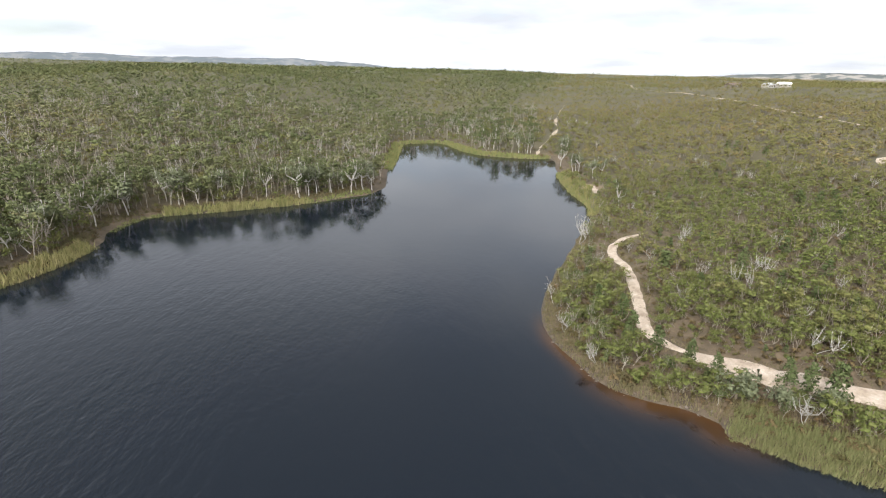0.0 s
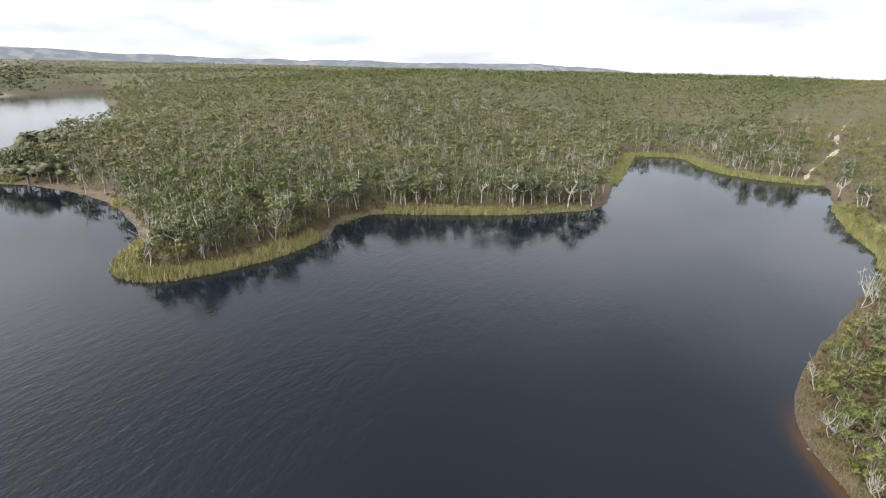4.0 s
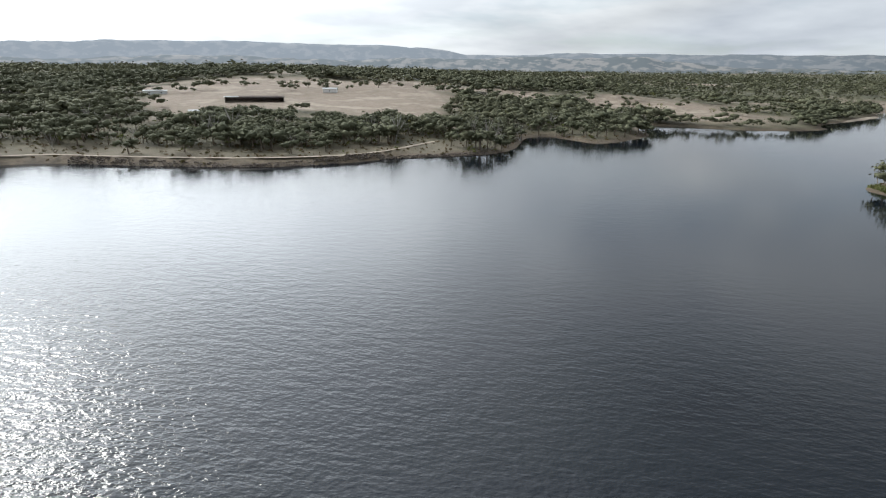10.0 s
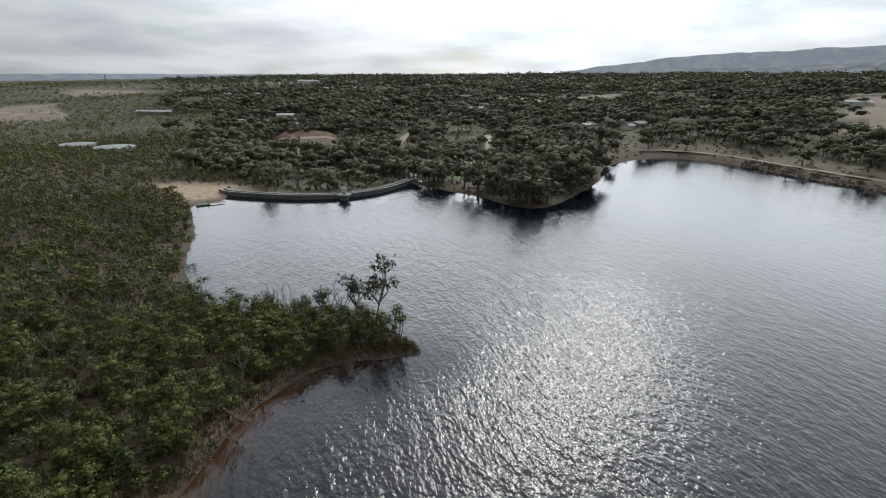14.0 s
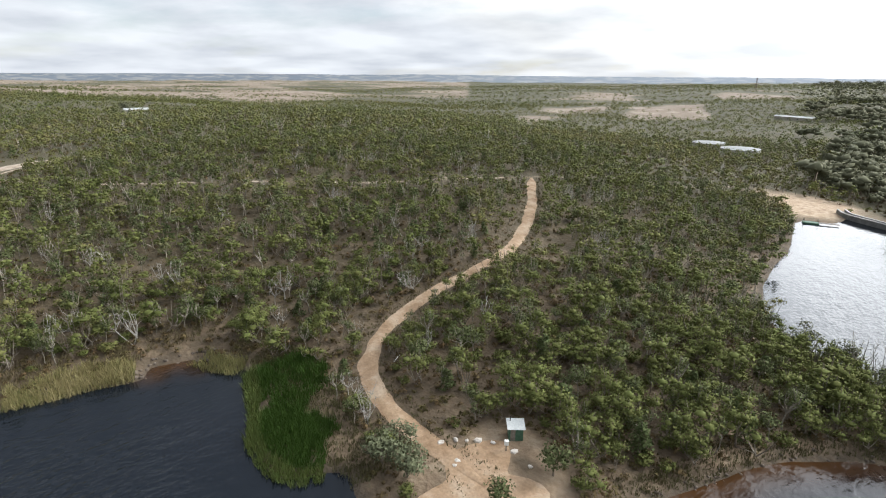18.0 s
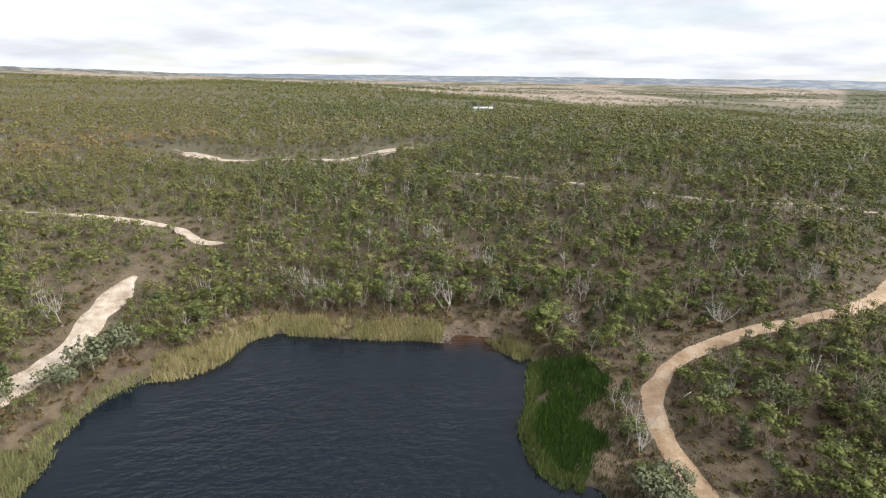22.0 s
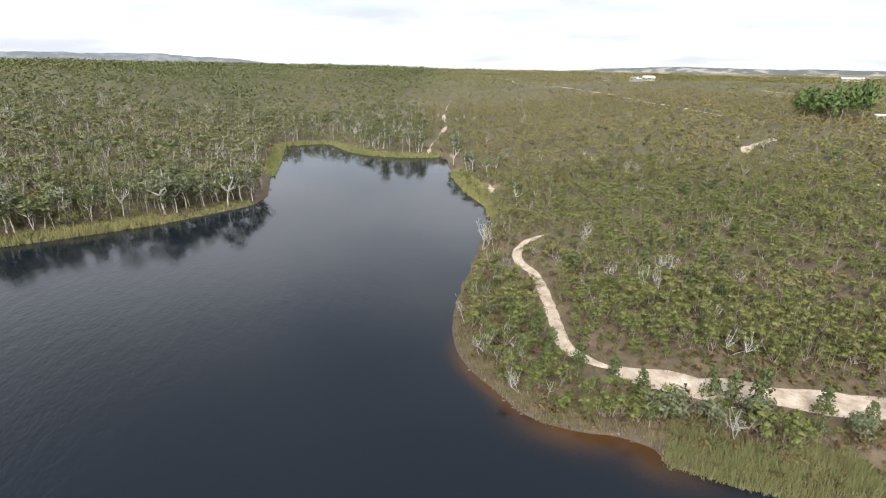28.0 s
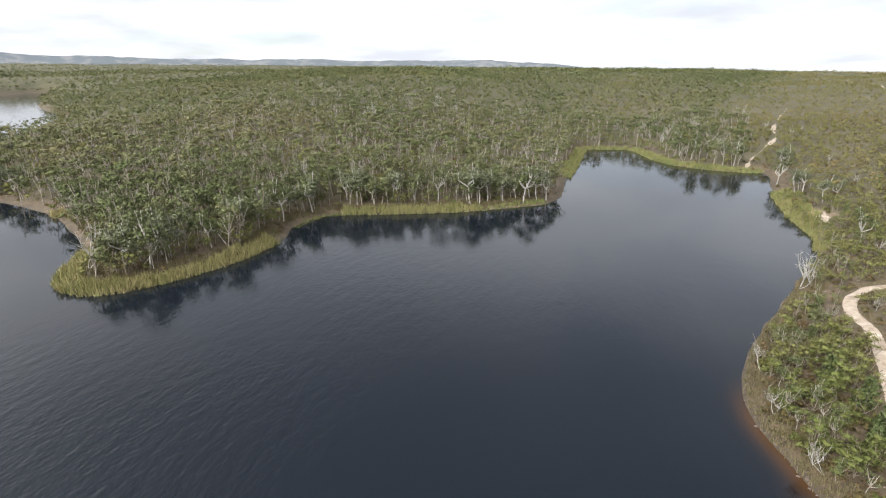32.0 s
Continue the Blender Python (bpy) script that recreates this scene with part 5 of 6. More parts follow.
def stones_along(line, wide, count, size, label, seed, inset=0.3):
    rng = np.random.default_rng(seed)
    p = smooth_line(line, parts=4)
    k = rng.integers(0, len(p) - 1, count)
    base = p[k] + (p[k + 1] - p[k]) * rng.uniform(size=(count, 1))
    way = p[k + 1] - p[k]
    way /= np.linalg.norm(way, axis=1)[:, None]
    nrm = np.stack([-way[:, 1], way[:, 0]], -1)
    probe = from_shore(base[:, 0] + nrm[:, 0] * 3, base[:, 1] + nrm[:, 1] * 3) - from_shore(base[:, 0] - nrm[:, 0] * 3, base[:, 1] - nrm[:, 1] * 3)
    base = base + nrm * np.sign(probe)[:, None] * rng.uniform(-inset, wide, (count, 1))
    z = np.maximum(ground_height(base[:, 0], base[:, 1]), -0.1)
    f = Forest()
    for q in range(6):
        s = np.arange(count) % 6 == q
        f.put(pebble(rng, 0.5), 0, base[s, 0], base[s, 1], z[s] + 0.02, rng.uniform(0.4, 1.4, s.sum()) * size, np.ones(s.sum()), np.zeros(s.sum()))
    me_ob = f.make("shore_stones", [stone_mat], label, "stones")
    return me_ob


stones_along(SHORE_WEST[9:17], 4.5, 1100, 1.3, "brown stone facing of the embankment", 31)
stones_along(SHORE_EAST[12:] + SHORE_CAPE[:6], 1.4, 60, 0.5, "small brown stones at the waterline", 32)
stones_along(SHORE_NECK[3:12], 1.2, 90, 0.45, "small brown stones at the waterline", 33)
stones_along(SHORE_BAY[8:12], 2.5, 60, 0.7, "small brown stones at the waterline", 34)


# ---- single trees and shrubs by the water and the tracks ----
def lone_plant(name, label, kind, x, y, high, wide, k, leaf=None, group=""):
    ob = thing(name, Matrix.LocRotScale((x, y, float(ground_height(np.array([x]), np.array([y]))[0])), Euler((0, 0, x + y)), (high * wide, high * wide, high)), label, "tree", group)
    wood, lf = stock(kind, 0, k)
    part("trunk", mesh_of("trunk", wood[0], wood[1], [bark_white if name == "white_gum_tree" else BARK[kind]], smooth=True, normals=wood[2]), None, ob)
    if len(lf[0]):
        part("crown", mesh_of("crown", lf[0], lf[1], [leaf or LEAF[kind]], smooth=True, normals=lf[2]), None, ob)
    return ob


for k, (x, y, h) in enumerate(((-99, 148, 16), (-97, 161, 14), (-87, 173, 12), (-62, 187, 14), (-51, 189, 15), (-108, 100, 13), (-104, 102, 14), (-107, 109, 11), (-216, 147, 13), (-239, 149, 12), (-41, 197, 13), (-30, 204, 13), (-34, 199, 12), (-92, 176, 13), (-78, 182, 11), (-70, 184, 12), (-46, 195, 13), (-112, 112, 10), (-100, 118, 11), (-100, 130, 12), (-118, 108, 11), (58, 262, 13), (66, 290, 13), (48, 305, 14), (30, 318, 14), (64, 225, 12), (62, 240, 11), (60, 176, 9))):
    for q in range(1 + k % 3):
        a = 2.4 * k + 2.1 * q
        away = 0.0 if q == 0 else 3.0 + 1.3 * ((k + q) % 4)
        lone_plant("white_gum_tree", "tall white-trunked gum with open pale crown by the shore", "gum", x + away * math.cos(a), y + away * 0.6 * abs(math.sin(a)), h * (0.85 + 0.3 * ((k * 7) % 5) / 4) * (1.0, 0.78, 0.9)[q], 1.35, (1, 2, 4, 5, 7, 8)[(k + 2 * q) % 6], leaf_grey if (k + q) % 3 else leaf_gum, "white gums on the shore")
for k, (x, y, h) in enumerate(((-251, 142, 17), (-243, 147, 18), (-246, 143, 15), (-236, 152, 15))):
    lone_plant("river_gum_tree", "large spreading gum on the point", "round", x, y, h, 0.85, k, leaf_grey, "gums on the far point")
for k, (x, y, h, w) in enumerate(((42.5, 66, 5.8, 1.35), (47.5, 64, 4.0, 1.5), (53, 62, 4.6, 1.25), (74, 53.5, 5.2, 1.4), (78.5, 51, 6.6, 1.3), (83, 48.5, 6.0, 1.2), (64, 57, 4.4, 1.2))):
    lone_plant("grey_leaved_tree", "rounded tree with silvery grey-green leaves by the rushes", "round", x, y, h * 1.12, w * 0.78, k, leaf_grey, "grey trees along the bank")
for k, (x, y, h) in enumerate(((51, 68.5, 4.2), (53, 66.5, 4.4), (55.5, 64.5, 5.4), (73, 59.5, 4.2), (63, 61.5, 4.0), (40, 75.5, 3.6), (36, 79, 4.2), (33.5, 84, 4.4), (42.5, 72, 3.4), (67, 58.5, 3.4), (34, 91, 4.6), (31, 97, 4.2))):
    lone_plant("native_pine", "small dark green native pine beside the track", "pine", x, y, h * 1.3, 1.0, k % 7, None, "native pines by the track")
for k, (x, y, h) in enumerate(((38, 141, 9), (25.5, 75.5, 3.6), (22.5, 87, 4.4), (60, 97, 6), (66, 104, 6), (23, 99, 5), (88, -30, 7), (96, 5, 7), (104, -14, 7), (90, 60, 6), (0, -78.5, 9), (8, -80, 8))):
    lone_plant("bare_dead_tree", "bleached bare dead tree among the bush", "dead", x, y, h, 1.1, k % 8, None, "bare dead trees")
for k, (x, y, h, w) in enumerate(((-7, -76, 14.5, 0.8), (-3.5, -78, 12, 0.75), (3, -79, 9.0, 0.8), (-10, -74, 6, 1.0), (6, -80, 6.5, 1.0), (12, -82, 6.5, 1.0), (18, -86, 6, 1.0))):
    lone_plant("point_gum_tree", "gum tree with open dark crown on the narrow point", "gum", x, y, h, w * 1.3, (1, 2, 4, 5, 7, 8, 1)[k], leaf_round, "gums on the narrow point")
for k, (x, y, h, w) in enumerate(((43, -19.5, 5.5, 1.1), (39.5, -20.5, 6.0, 1.0), (44, -23, 4.2, 1.2), (29.5, -25, 4.4, 1.0), (28.5, -33, 5.5, 0.9))):
    lone_plant("track_side_gum", "bushy gum beside the clay turning place", "round", x, y, h, w, k + 2, leaf_grey if k < 3 else leaf_gum, "gums by the turning place")
for k in range(9):
    a = k * 2.4
    lone_plant("dark_pine_tree", "tall dark green planted pine in a grove", "round", 243 + 9 * math.sqrt(k) * 0.55 * math.cos(a) * 1.6, 240 + 9 * math.sqrt(k) * 0.5 * math.sin(a), 19 + k % 3 * 2, 0.7, k % 9, leaf_grove, "pines of the grove")


# ---- hut, signs and stones by the turning place ----
def ground_at(x, y):
    return float(ground_height(np.array([float(x)]), np.array([float(y)]))[0])


def hut():
    x, y = 35.5, -34.5
    ob = thing("toilet_hut", pose(x, y, ground_at(x, y), 0, 0, 47) @ Matrix.Scale(0.8, 4), "small green steel toilet hut with pale sloping roof", "hut")
    bm = bmesh.new()
    box(bm, -1.1, -0.9, -0.3, 1.1, -0.82, 2.3)
    box(bm, -1.1, 0.82, -0.3, 1.1, 0.9, 2.05)
    box(bm, -1.1, -0.82, -0.3, -1.02, 0.82, 2.1)
    box(bm, 1.02, -0.82, -0.3, 1.1, 0.82, 2.1)
    walls = part("wall", bm, green_paint, ob, "green steel sheet walls")
    for k in range(9):
        bm = bmesh.new()
        box(bm, -1.05 + k * 0.25, 0.9, 0.0, -0.97 + k * 0.25, 0.93, 2.0)
        part("rib", bm, green_paint, walls)
    bm = bmesh.new()
    box(bm, -1.4, -1.25, 0, 1.4, 1.25, 0.06, 0.02)
    bmesh.ops.rotate(bm, verts=bm.verts, matrix=Euler((radians(-8), 0, 0)).to_matrix())
    bmesh.ops.translate(bm, verts=bm.verts, vec=(0, 0, 2.32))
    part("roof", bm, pale_roof, ob, "pale steel roof")
    bm = bmesh.new()
    box(bm, 0.1, 0.9, 0.05, 0.85, 0.96, 1.95, 0.01)
    door = part("door", bm, timber, ob)
    bm = bmesh.new()
    box(bm, 0.16, 0.96, 0.95, 0.22, 1.0, 1.1)
    part("handle", bm, rust_steel, door)
    bm = bmesh.new()
    bmesh.ops.create_cone(bm, cap_ends=True, segments=10, radius1=0.07, radius2=0.07, depth=1.4, matrix=Matrix.Translation((0.8, -0.6, 2.6)))
    part("vent_pipe", bm, rubber, ob)


def sign(x, y, turn, wide, high, label, post=1.2):
    ob = thing("sign_board", pose(x, y, ground_at(x, y), 0, 0, turn), label, "sign")
    for s in (-1, 1):
        bm = bmesh.new()
        box(bm, s * wide * 0.4 - 0.05, -0.05, -0.3, s * wide * 0.4 + 0.05, 0.05, post + high * 0.5)
        part("post", bm, timber, ob)
    bm = bmesh.new()
    box(bm, -wide / 2, -0.03, 0, wide / 2, 0.03, high, 0.01)
    bmesh.ops.rotate(bm, verts=bm.verts, matrix=Euler((radians(-35), 0, 0)).to_matrix())
    bmesh.ops.translate(bm, verts=bm.verts, vec=(0, 0.07, post))
    board = part("board", bm, white_paint, ob)
    for k in range(3):
        bm = bmesh.new()
        box(bm, -wide * 0.38, -0.045, high * (0.2 + 0.22 * k), wide * 0.3, -0.034, high * (0.28 + 0.22 * k))
        bmesh.ops.rotate(bm, verts=bm.verts, matrix=Euler((radians(-35), 0, 0)).to_matrix())
        bmesh.ops.translate(bm, verts=bm.verts, vec=(0, 0.07, post))
        part("text_line", bm, rust_steel, board)


def boulder(x, y, size, seed, label="pale boulder at the edge of the turning place"):
    v, f, _ = pebble(random.Random(seed), size)
    me = mesh_of("boulder", v, f, [stone_pale], smooth=False)
    ob = new("boulder", me)
    ob.matrix_basis = pose(x, y, ground_at(x, y) + size * 0.25, 0, 0, seed * 50)
    tagged(ob, label, "boulder", "boulders round the turning place")


def bin_post(x, y):
    ob = thing("donation_post", pose(x, y, ground_at(x, y), 0, 0, 40), "white post with box beside the hut path", "post")
    bm = bmesh.new()
    box(bm, -0.08, -0.08, -0.3, 0.08, 0.08, 0.9, 0.01)
    part("post", bm, timber, ob)
    bm = bmesh.new()
    box(bm, -0.25, -0.2, 0.9, 0.25, 0.2, 1.5, 0.03)
    part("box", bm, white_paint, ob)


stone_pale = surface("pale_boulder", [(0.3, (0.36, 0.32, 0.28)), (0.7, (0.58, 0.54, 0.49))], 1.5, rough=0.9, bump=0.4)
hut()
sign(57.5, -32.5, 120, 1.1, 0.8, "small pale notice board on two posts beside the track")
bin_post(34.6, -31.8)
for k, (x, y, s) in enumerate(((38, -30.5, 0.5), (41, -27, 0.45), (40, -28.6, 0.4), (36.5, -31.6, 0.35), (33.8, -32.4, 0.4), (39, -29.5, 0.3), (31, -32, 0.35), (37.3, -26.3, 0.4), (37.0, -25.6, 0.35))):
    boulder(x, y, s, k + 1)


# ---- dam with intake tower and landing ----
DAM = smooth_line([(41, -206), (36, -199.5), (17, -190.5), (6, -188), (-6, -188), (-16, -192), (-26, -200), (-37, -214)], parts=6)


def strip(line, off0, off1, z0, z1):
    """A wall along a line between two offsets to its side."""
    way = np.gradient(line, axis=0)
    way /= np.linalg.norm(way, axis=1)[:, None]
    nrm = np.stack([way[:, 1], -way[:, 0]], -1)
    if nrm[len(nrm) // 2, 1] > 0:
        nrm = -nrm
    a, b = line + nrm * off0, line + nrm * off1
    n = len(line)
    v = np.concatenate([np.column_stack([a, np.full(n, z0)]), np.column_stack([b, np.full(n, z0)]), np.column_stack([b, np.full(n, z1)]), np.column_stack([a, np.full(n, z1)])])
    f = []
    for i in range(n - 1):
        for k in range(4):
            p, q = k * n + i, ((k + 1) % 4) * n + i
            f.append((p, p + 1, q + 1, q))
    f += [(0, n, 2 * n, 3 * n), (n - 1, 4 * n - 1, 3 * n - 1, 2 * n - 1)]
    return v, np.array(f)


def dam():
    ob = thing("dam_wall", pose(0, 0, 0), "curved grey concrete dam wall with walkway and parapets", "dam")
    part("wall", mesh_of("wall", *strip(DAM, 0.0, 2.6, -14.0, 1.0), [concrete]), None, ob)
    part("parapet", mesh_of("parapet", *strip(DAM, 0.02, 0.32, 1.0, 1.6), [concrete]), None, ob)
    part("parapet", mesh_of("parapet", *strip(DAM, 2.28, 2.58, 1.0, 1.6), [concrete]), None, ob)
    part("coping", mesh_of("coping", *strip(DAM, -0.08, 0.42, 1.6, 1.75), [pale_concrete]), None, ob)
    part("coping", mesh_of("coping", *strip(DAM, 2.18, 2.68, 1.6, 1.75), [pale_concrete]), None, ob)


def tower():
    ob = thing("intake_tower", pose(-6, -185.6, 0), "small concrete intake tower with railed platform on the dam", "tower")
    bm = bmesh.new()
    bmesh.ops.create_cone(bm, cap_ends=True, segments=16, radius1=1.6, radius2=1.6, depth=8, matrix=Matrix.Translation((0, 0, -2.2)))
    part("shaft", bm, concrete, ob)
    bm = bmesh.new()
    bmesh.ops.create_cone(bm, cap_ends=True, segments=16, radius1=2.6, radius2=2.6, depth=0.35, matrix=Matrix.Translation((0, 0, 2.0)))
    box(bm, -0.7, -3.2, 1.9, 0.7, -1.5, 2.1)
    part("platform", bm, pale_concrete, ob)
    for k in range(12):
        a = k * math.pi / 6
        bm = bmesh.new()
        box(bm, 2.4 * math.cos(a) - 0.05, 2.4 * math.sin(a) - 0.05, 2.15, 2.4 * math.cos(a) + 0.05, 2.4 * math.sin(a) + 0.05, 3.25)
        part("rail_post", bm, rust_steel, ob)
    bm = bmesh.new()
    ring = bmesh.ops.create_circle(bm, segments=24, radius=2.4, matrix=Matrix.Translation((0, 0, 3.2)))
    out = bmesh.ops.extrude_edge_only(bm, edges=bm.edges[:])
    bmesh.ops.translate(bm, verts=[v for v in out["geom"] if isinstance(v, bmesh.types.BMVert)], vec=(0, 0, 0.12))
    bmesh.ops.solidify(bm, geom=bm.faces[:], thickness=0.08)
    part("handrail", bm, rust_steel, ob)
    bm = bmesh.new()
    box(bm, -0.9, -0.9, 2.17, 0.9, 0.9, 4.3, 0.05)
    part("cabin", bm, white_paint, ob)
    bm = bmesh.new()
    bmesh.ops.create_cone(bm, cap_ends=True, segments=4, radius1=1.6, radius2=0.1, depth=0.9, matrix=Matrix.Translation((0, 0, 4.75)) @ Matrix.Rotation(radians(45), 4, "Z"))
    part("roof", bm, pale_roof, ob)


def landing():
    ob = thing("pontoon", pose(43, -185.5, 0.0, 0, 0, 20), "green floating pontoon moored by the spillway", "pontoon")
    bm = bmesh.new()
    box(bm, -2.2, -1.2, -0.3, 2.2, 1.2, 0.45, 0.08)
    part("float", bm, green_paint, ob)
    bm = bmesh.new()
    box(bm, -7.5, -0.5, 0.4, -2.2, 0.5, 0.55, 0.03)
    part("gangway", bm, timber, ob)
    for sx in (-1.9, 1.9):
        for sy in (-1.0, 1.0):
            bm = bmesh.new()
            box(bm, sx - 0.05, sy - 0.05, 0.45, sx + 0.05, sy + 0.05, 1.5)
            part("rail_post", bm, rust_steel, ob)


pale_concrete = surface("pale_concrete", [(0.3, (0.34, 0.33, 0.31)), (0.7, (0.48, 0.47, 0.45))], 0.8, rough=0.85)
dam()
tower()
landing()


def cutting():
    """A cut face of red clay across the slope, with a track along its bench."""
    n, rows = 46, 9
    u = np.linspace(0, 1, n)
    v, shape = [], ((-26, 0.0), (-20, 0.6), (-15, 1.9), (-12.5, 2.0), (-9, 2.1), (-5, 3.4), (0, 4.5), (6, 5.0), (14, 3.5))
    for back, up in shape:
        x = 36 - 46 * u
        y = -400 - 12 * u * (1 - u) - 0.9 * back
        fade = np.clip(np.minimum(u, 1 - u) * 6, 0, 1)
        z = ground_height(x, y) - 0.4 + up * fade * (0.75 + 0.5 * rough_noise(x, y, 9, 64))
        v.append(np.stack([x, y, z], -1))
    i, j = np.meshgrid(np.arange(rows - 1), np.arange(n - 1), indexing="ij")
    a = i * n + j
    f = np.stack([a, a + 1, a + n + 1, a + n], -1).reshape(-1, 4)[:, ::-1]
    ids = np.where((np.arange(len(f)) // (n - 1) == 2) | (np.arange(len(f)) // (n - 1) == 3), 1, 0)
    me = mesh_of("earth_cutting", np.concatenate(v), f, [red_clay, track_pale], ids, smooth=True)
    tagged(new("earth_cutting", me), "bare red-brown clay cutting with a pale track along it", "cutting", kind="structure")


red_clay = surface("red_brown_clay", [(0.3, (0.098, 0.056, 0.038)), (0.5, (0.158, 0.098, 0.068)), (0.7, (0.217, 0.148, 0.108))], 0.15, rough=0.95, bump=0.6, bump_scale=0.6, bump_dist=0.4)
cutting()


# ---- farm buildings, houses and tanks ----
def house(name, x, y, turn, wide, deep, eave, wall_mat, roof_mat, label, category="house", rise=1.4, windows=3):
    ob = thing(name, pose(x, y, ground_at(x, y), 0, 0, turn), label, category)
    bm = bmesh.new()
    box(bm, -wide / 2, -deep / 2, -1.5, wide / 2, deep / 2, eave)
    part("wall", bm, wall_mat, ob)
    bm = bmesh.new()
    over = 0.6
    pts = [(-wide / 2 - over, -deep / 2 - over, eave), (wide / 2 + over, -deep / 2 - over, eave), (wide / 2 + over, deep / 2 + over, eave), (-wide / 2 - over, deep / 2 + over, eave), (-wide / 2 - over, 0, eave + rise), (wide / 2 + over, 0, eave + rise)]
    vs = [bm.verts.new(p) for p in pts]
    for q in ((0, 1, 5, 4), (2, 3, 4, 5), (0, 4, 3), (1, 2, 5), (0, 3, 2, 1)):
        bm.faces.new([vs[i] for i in q])
    part("roof", bm, roof_mat, ob)
    for side in (-1, 1):
        for k in range(windows):
            cx = -wide / 2 + wide * (k + 0.5) / windows
            bm = bmesh.new()
            y0 = side * deep / 2
            box(bm, cx - 0.7, y0 - 0.06, 0.9, cx + 0.7, y0 + 0.06, 2.1)
            w = part("window", bm, white_paint, ob)
            bm = bmesh.new()
            box(bm, cx - 0.62, y0 - 0.075, 0.98, cx + 0.62, y0 + 0.075, 2.02)
            part("pane", bm, glass_dark, w)
    return ob


def barn():
    x, y = -466, -282
    ob = thing("hay_barn", pose(x, y, ground_at(x, y), 0, 0, 123), "long open-fronted dark hay barn with low roof", "barn")
    bm = bmesh.new()
    box(bm, -26, 6.6, -2, 26, 6.9, 3.3)
    box(bm, -26, -7, -2, -25.7, 6.9, 3.2)
    box(bm, 25.7, -7, -2, 26, 6.9, 3.2)
    part("wall", bm, rust_steel, ob)
    for k in range(10):
        bm = bmesh.new()
        box(bm, -25.6 + k * 5.66, -7.0, -2, -25.3 + k * 5.66, -6.7, 3.5)
        part("post", bm, timber, ob)
    bm = bmesh.new()
    vs = [bm.verts.new(p) for p in ((-14, -8, 3.5), (27, -8, 3.5), (27, 0, 4.7), (-14, 0, 4.7), (-14, 8, 3.3), (27, 8, 3.3))]
    bm.faces.new((vs[0], vs[1], vs[2], vs[3]))
    bm.faces.new((vs[3], vs[2], vs[5], vs[4]))
    bmesh.ops.solidify(bm, geom=bm.faces[:], thickness=0.15)
    part("roof", bm, rust_steel, ob, "dark rusty roof sheets")
    bm = bmesh.new()
    vs = [bm.verts.new(p) for p in ((-27, -8, 3.6), (-14.1, -8, 3.6), (-14.1, 8, 4.1), (-27, 8, 4.1))]
    bm.faces.new(vs)
    bmesh.ops.solidify(bm, geom=bm.faces[:], thickness=0.15)
    part("lean_to_roof", bm, pale_roof, ob, "pale steel roof sheets")


barn()
house("machinery_shed", -580, -258, 105, 15, 8, 3.6, white_paint, pale_roof, "white steel machinery shed on the pasture", "shed", 1.2, 1)
house("farm_shed", -381, -280, 120, 13, 7, 2.8, white_paint, pale_roof, "small shed with white roof among trees", "shed", 0.9, 2)
house("farm_shed", -492, -413, 130, 22, 8, 3.2, white_paint, pale_roof, "pale shed at the edge of the pasture", "shed", 0.9, 2)
house("farmhouse", -861, -248, 105, 26, 10, 3.5, white_paint, pale_roof, "farmhouse among trees on the hill", "house", 2.0, 4)
house("hill_house", 272, 524, 20, 14, 8, 2.7, timber, rust_steel, "brown house on the ridge", "house", 2.0, 3)
house("hill_house", 291, 500, 20, 9, 7, 2.7, cream_wall, pale_roof, "white house on the ridge", "house", 1.8, 3)
house("hill_house", 308, 506, -10, 10, 7, 2.7, cream_wall, white_paint, "white house on the ridge", "house", 1.8, 3)
house("lodge", 283, 236, -35, 22, 9, 2.5, cream_wall, pale_roof, "long pale flat-roofed lodge with a bare yard", "house", 0.6, 6)
house("lodge", 306, 240, -30, 13, 9, 3.2, cream_wall, pale_roof, "pale flat-roofed lodge wing", "house", 0.5, 3)
house("far_house", 539, 436, -40, 26, 10, 2.9, cream_wall, pale_roof, "pale house among the far trees", "house", 1.6, 4)
house("far_house", 640, 590, -30, 24, 10, 3.0, cream_wall, pale_roof, "pale house among the far trees", "house", 1.6, 4)
house("far_house", 14, -470, 10, 16, 9, 3.0, cream_wall, pale_roof, "pale house among the far trees", "house", 1.6, 3)
house("far_house", -20, -430, -20, 14, 9, 3.4, white_paint, rust_steel, "house among trees beyond the dam", "house", 1.6, 3)
house("far_house", 45, -455, 5, 16, 9, 2.9, cream_wall, pale_roof, "pale house among trees beyond the dam", "house", 1.6, 3)
house("far_house", -150, -520, 25, 18, 9, 3.0, cream_wall, pale_roof, "pale house among trees beyond the park", "house", 1.6, 3)
house("far_house", -215, -430, 25, 15, 8, 2.9, cream_wall, pale_roof, "pale house among trees beyond the park", "house", 1.6, 3)


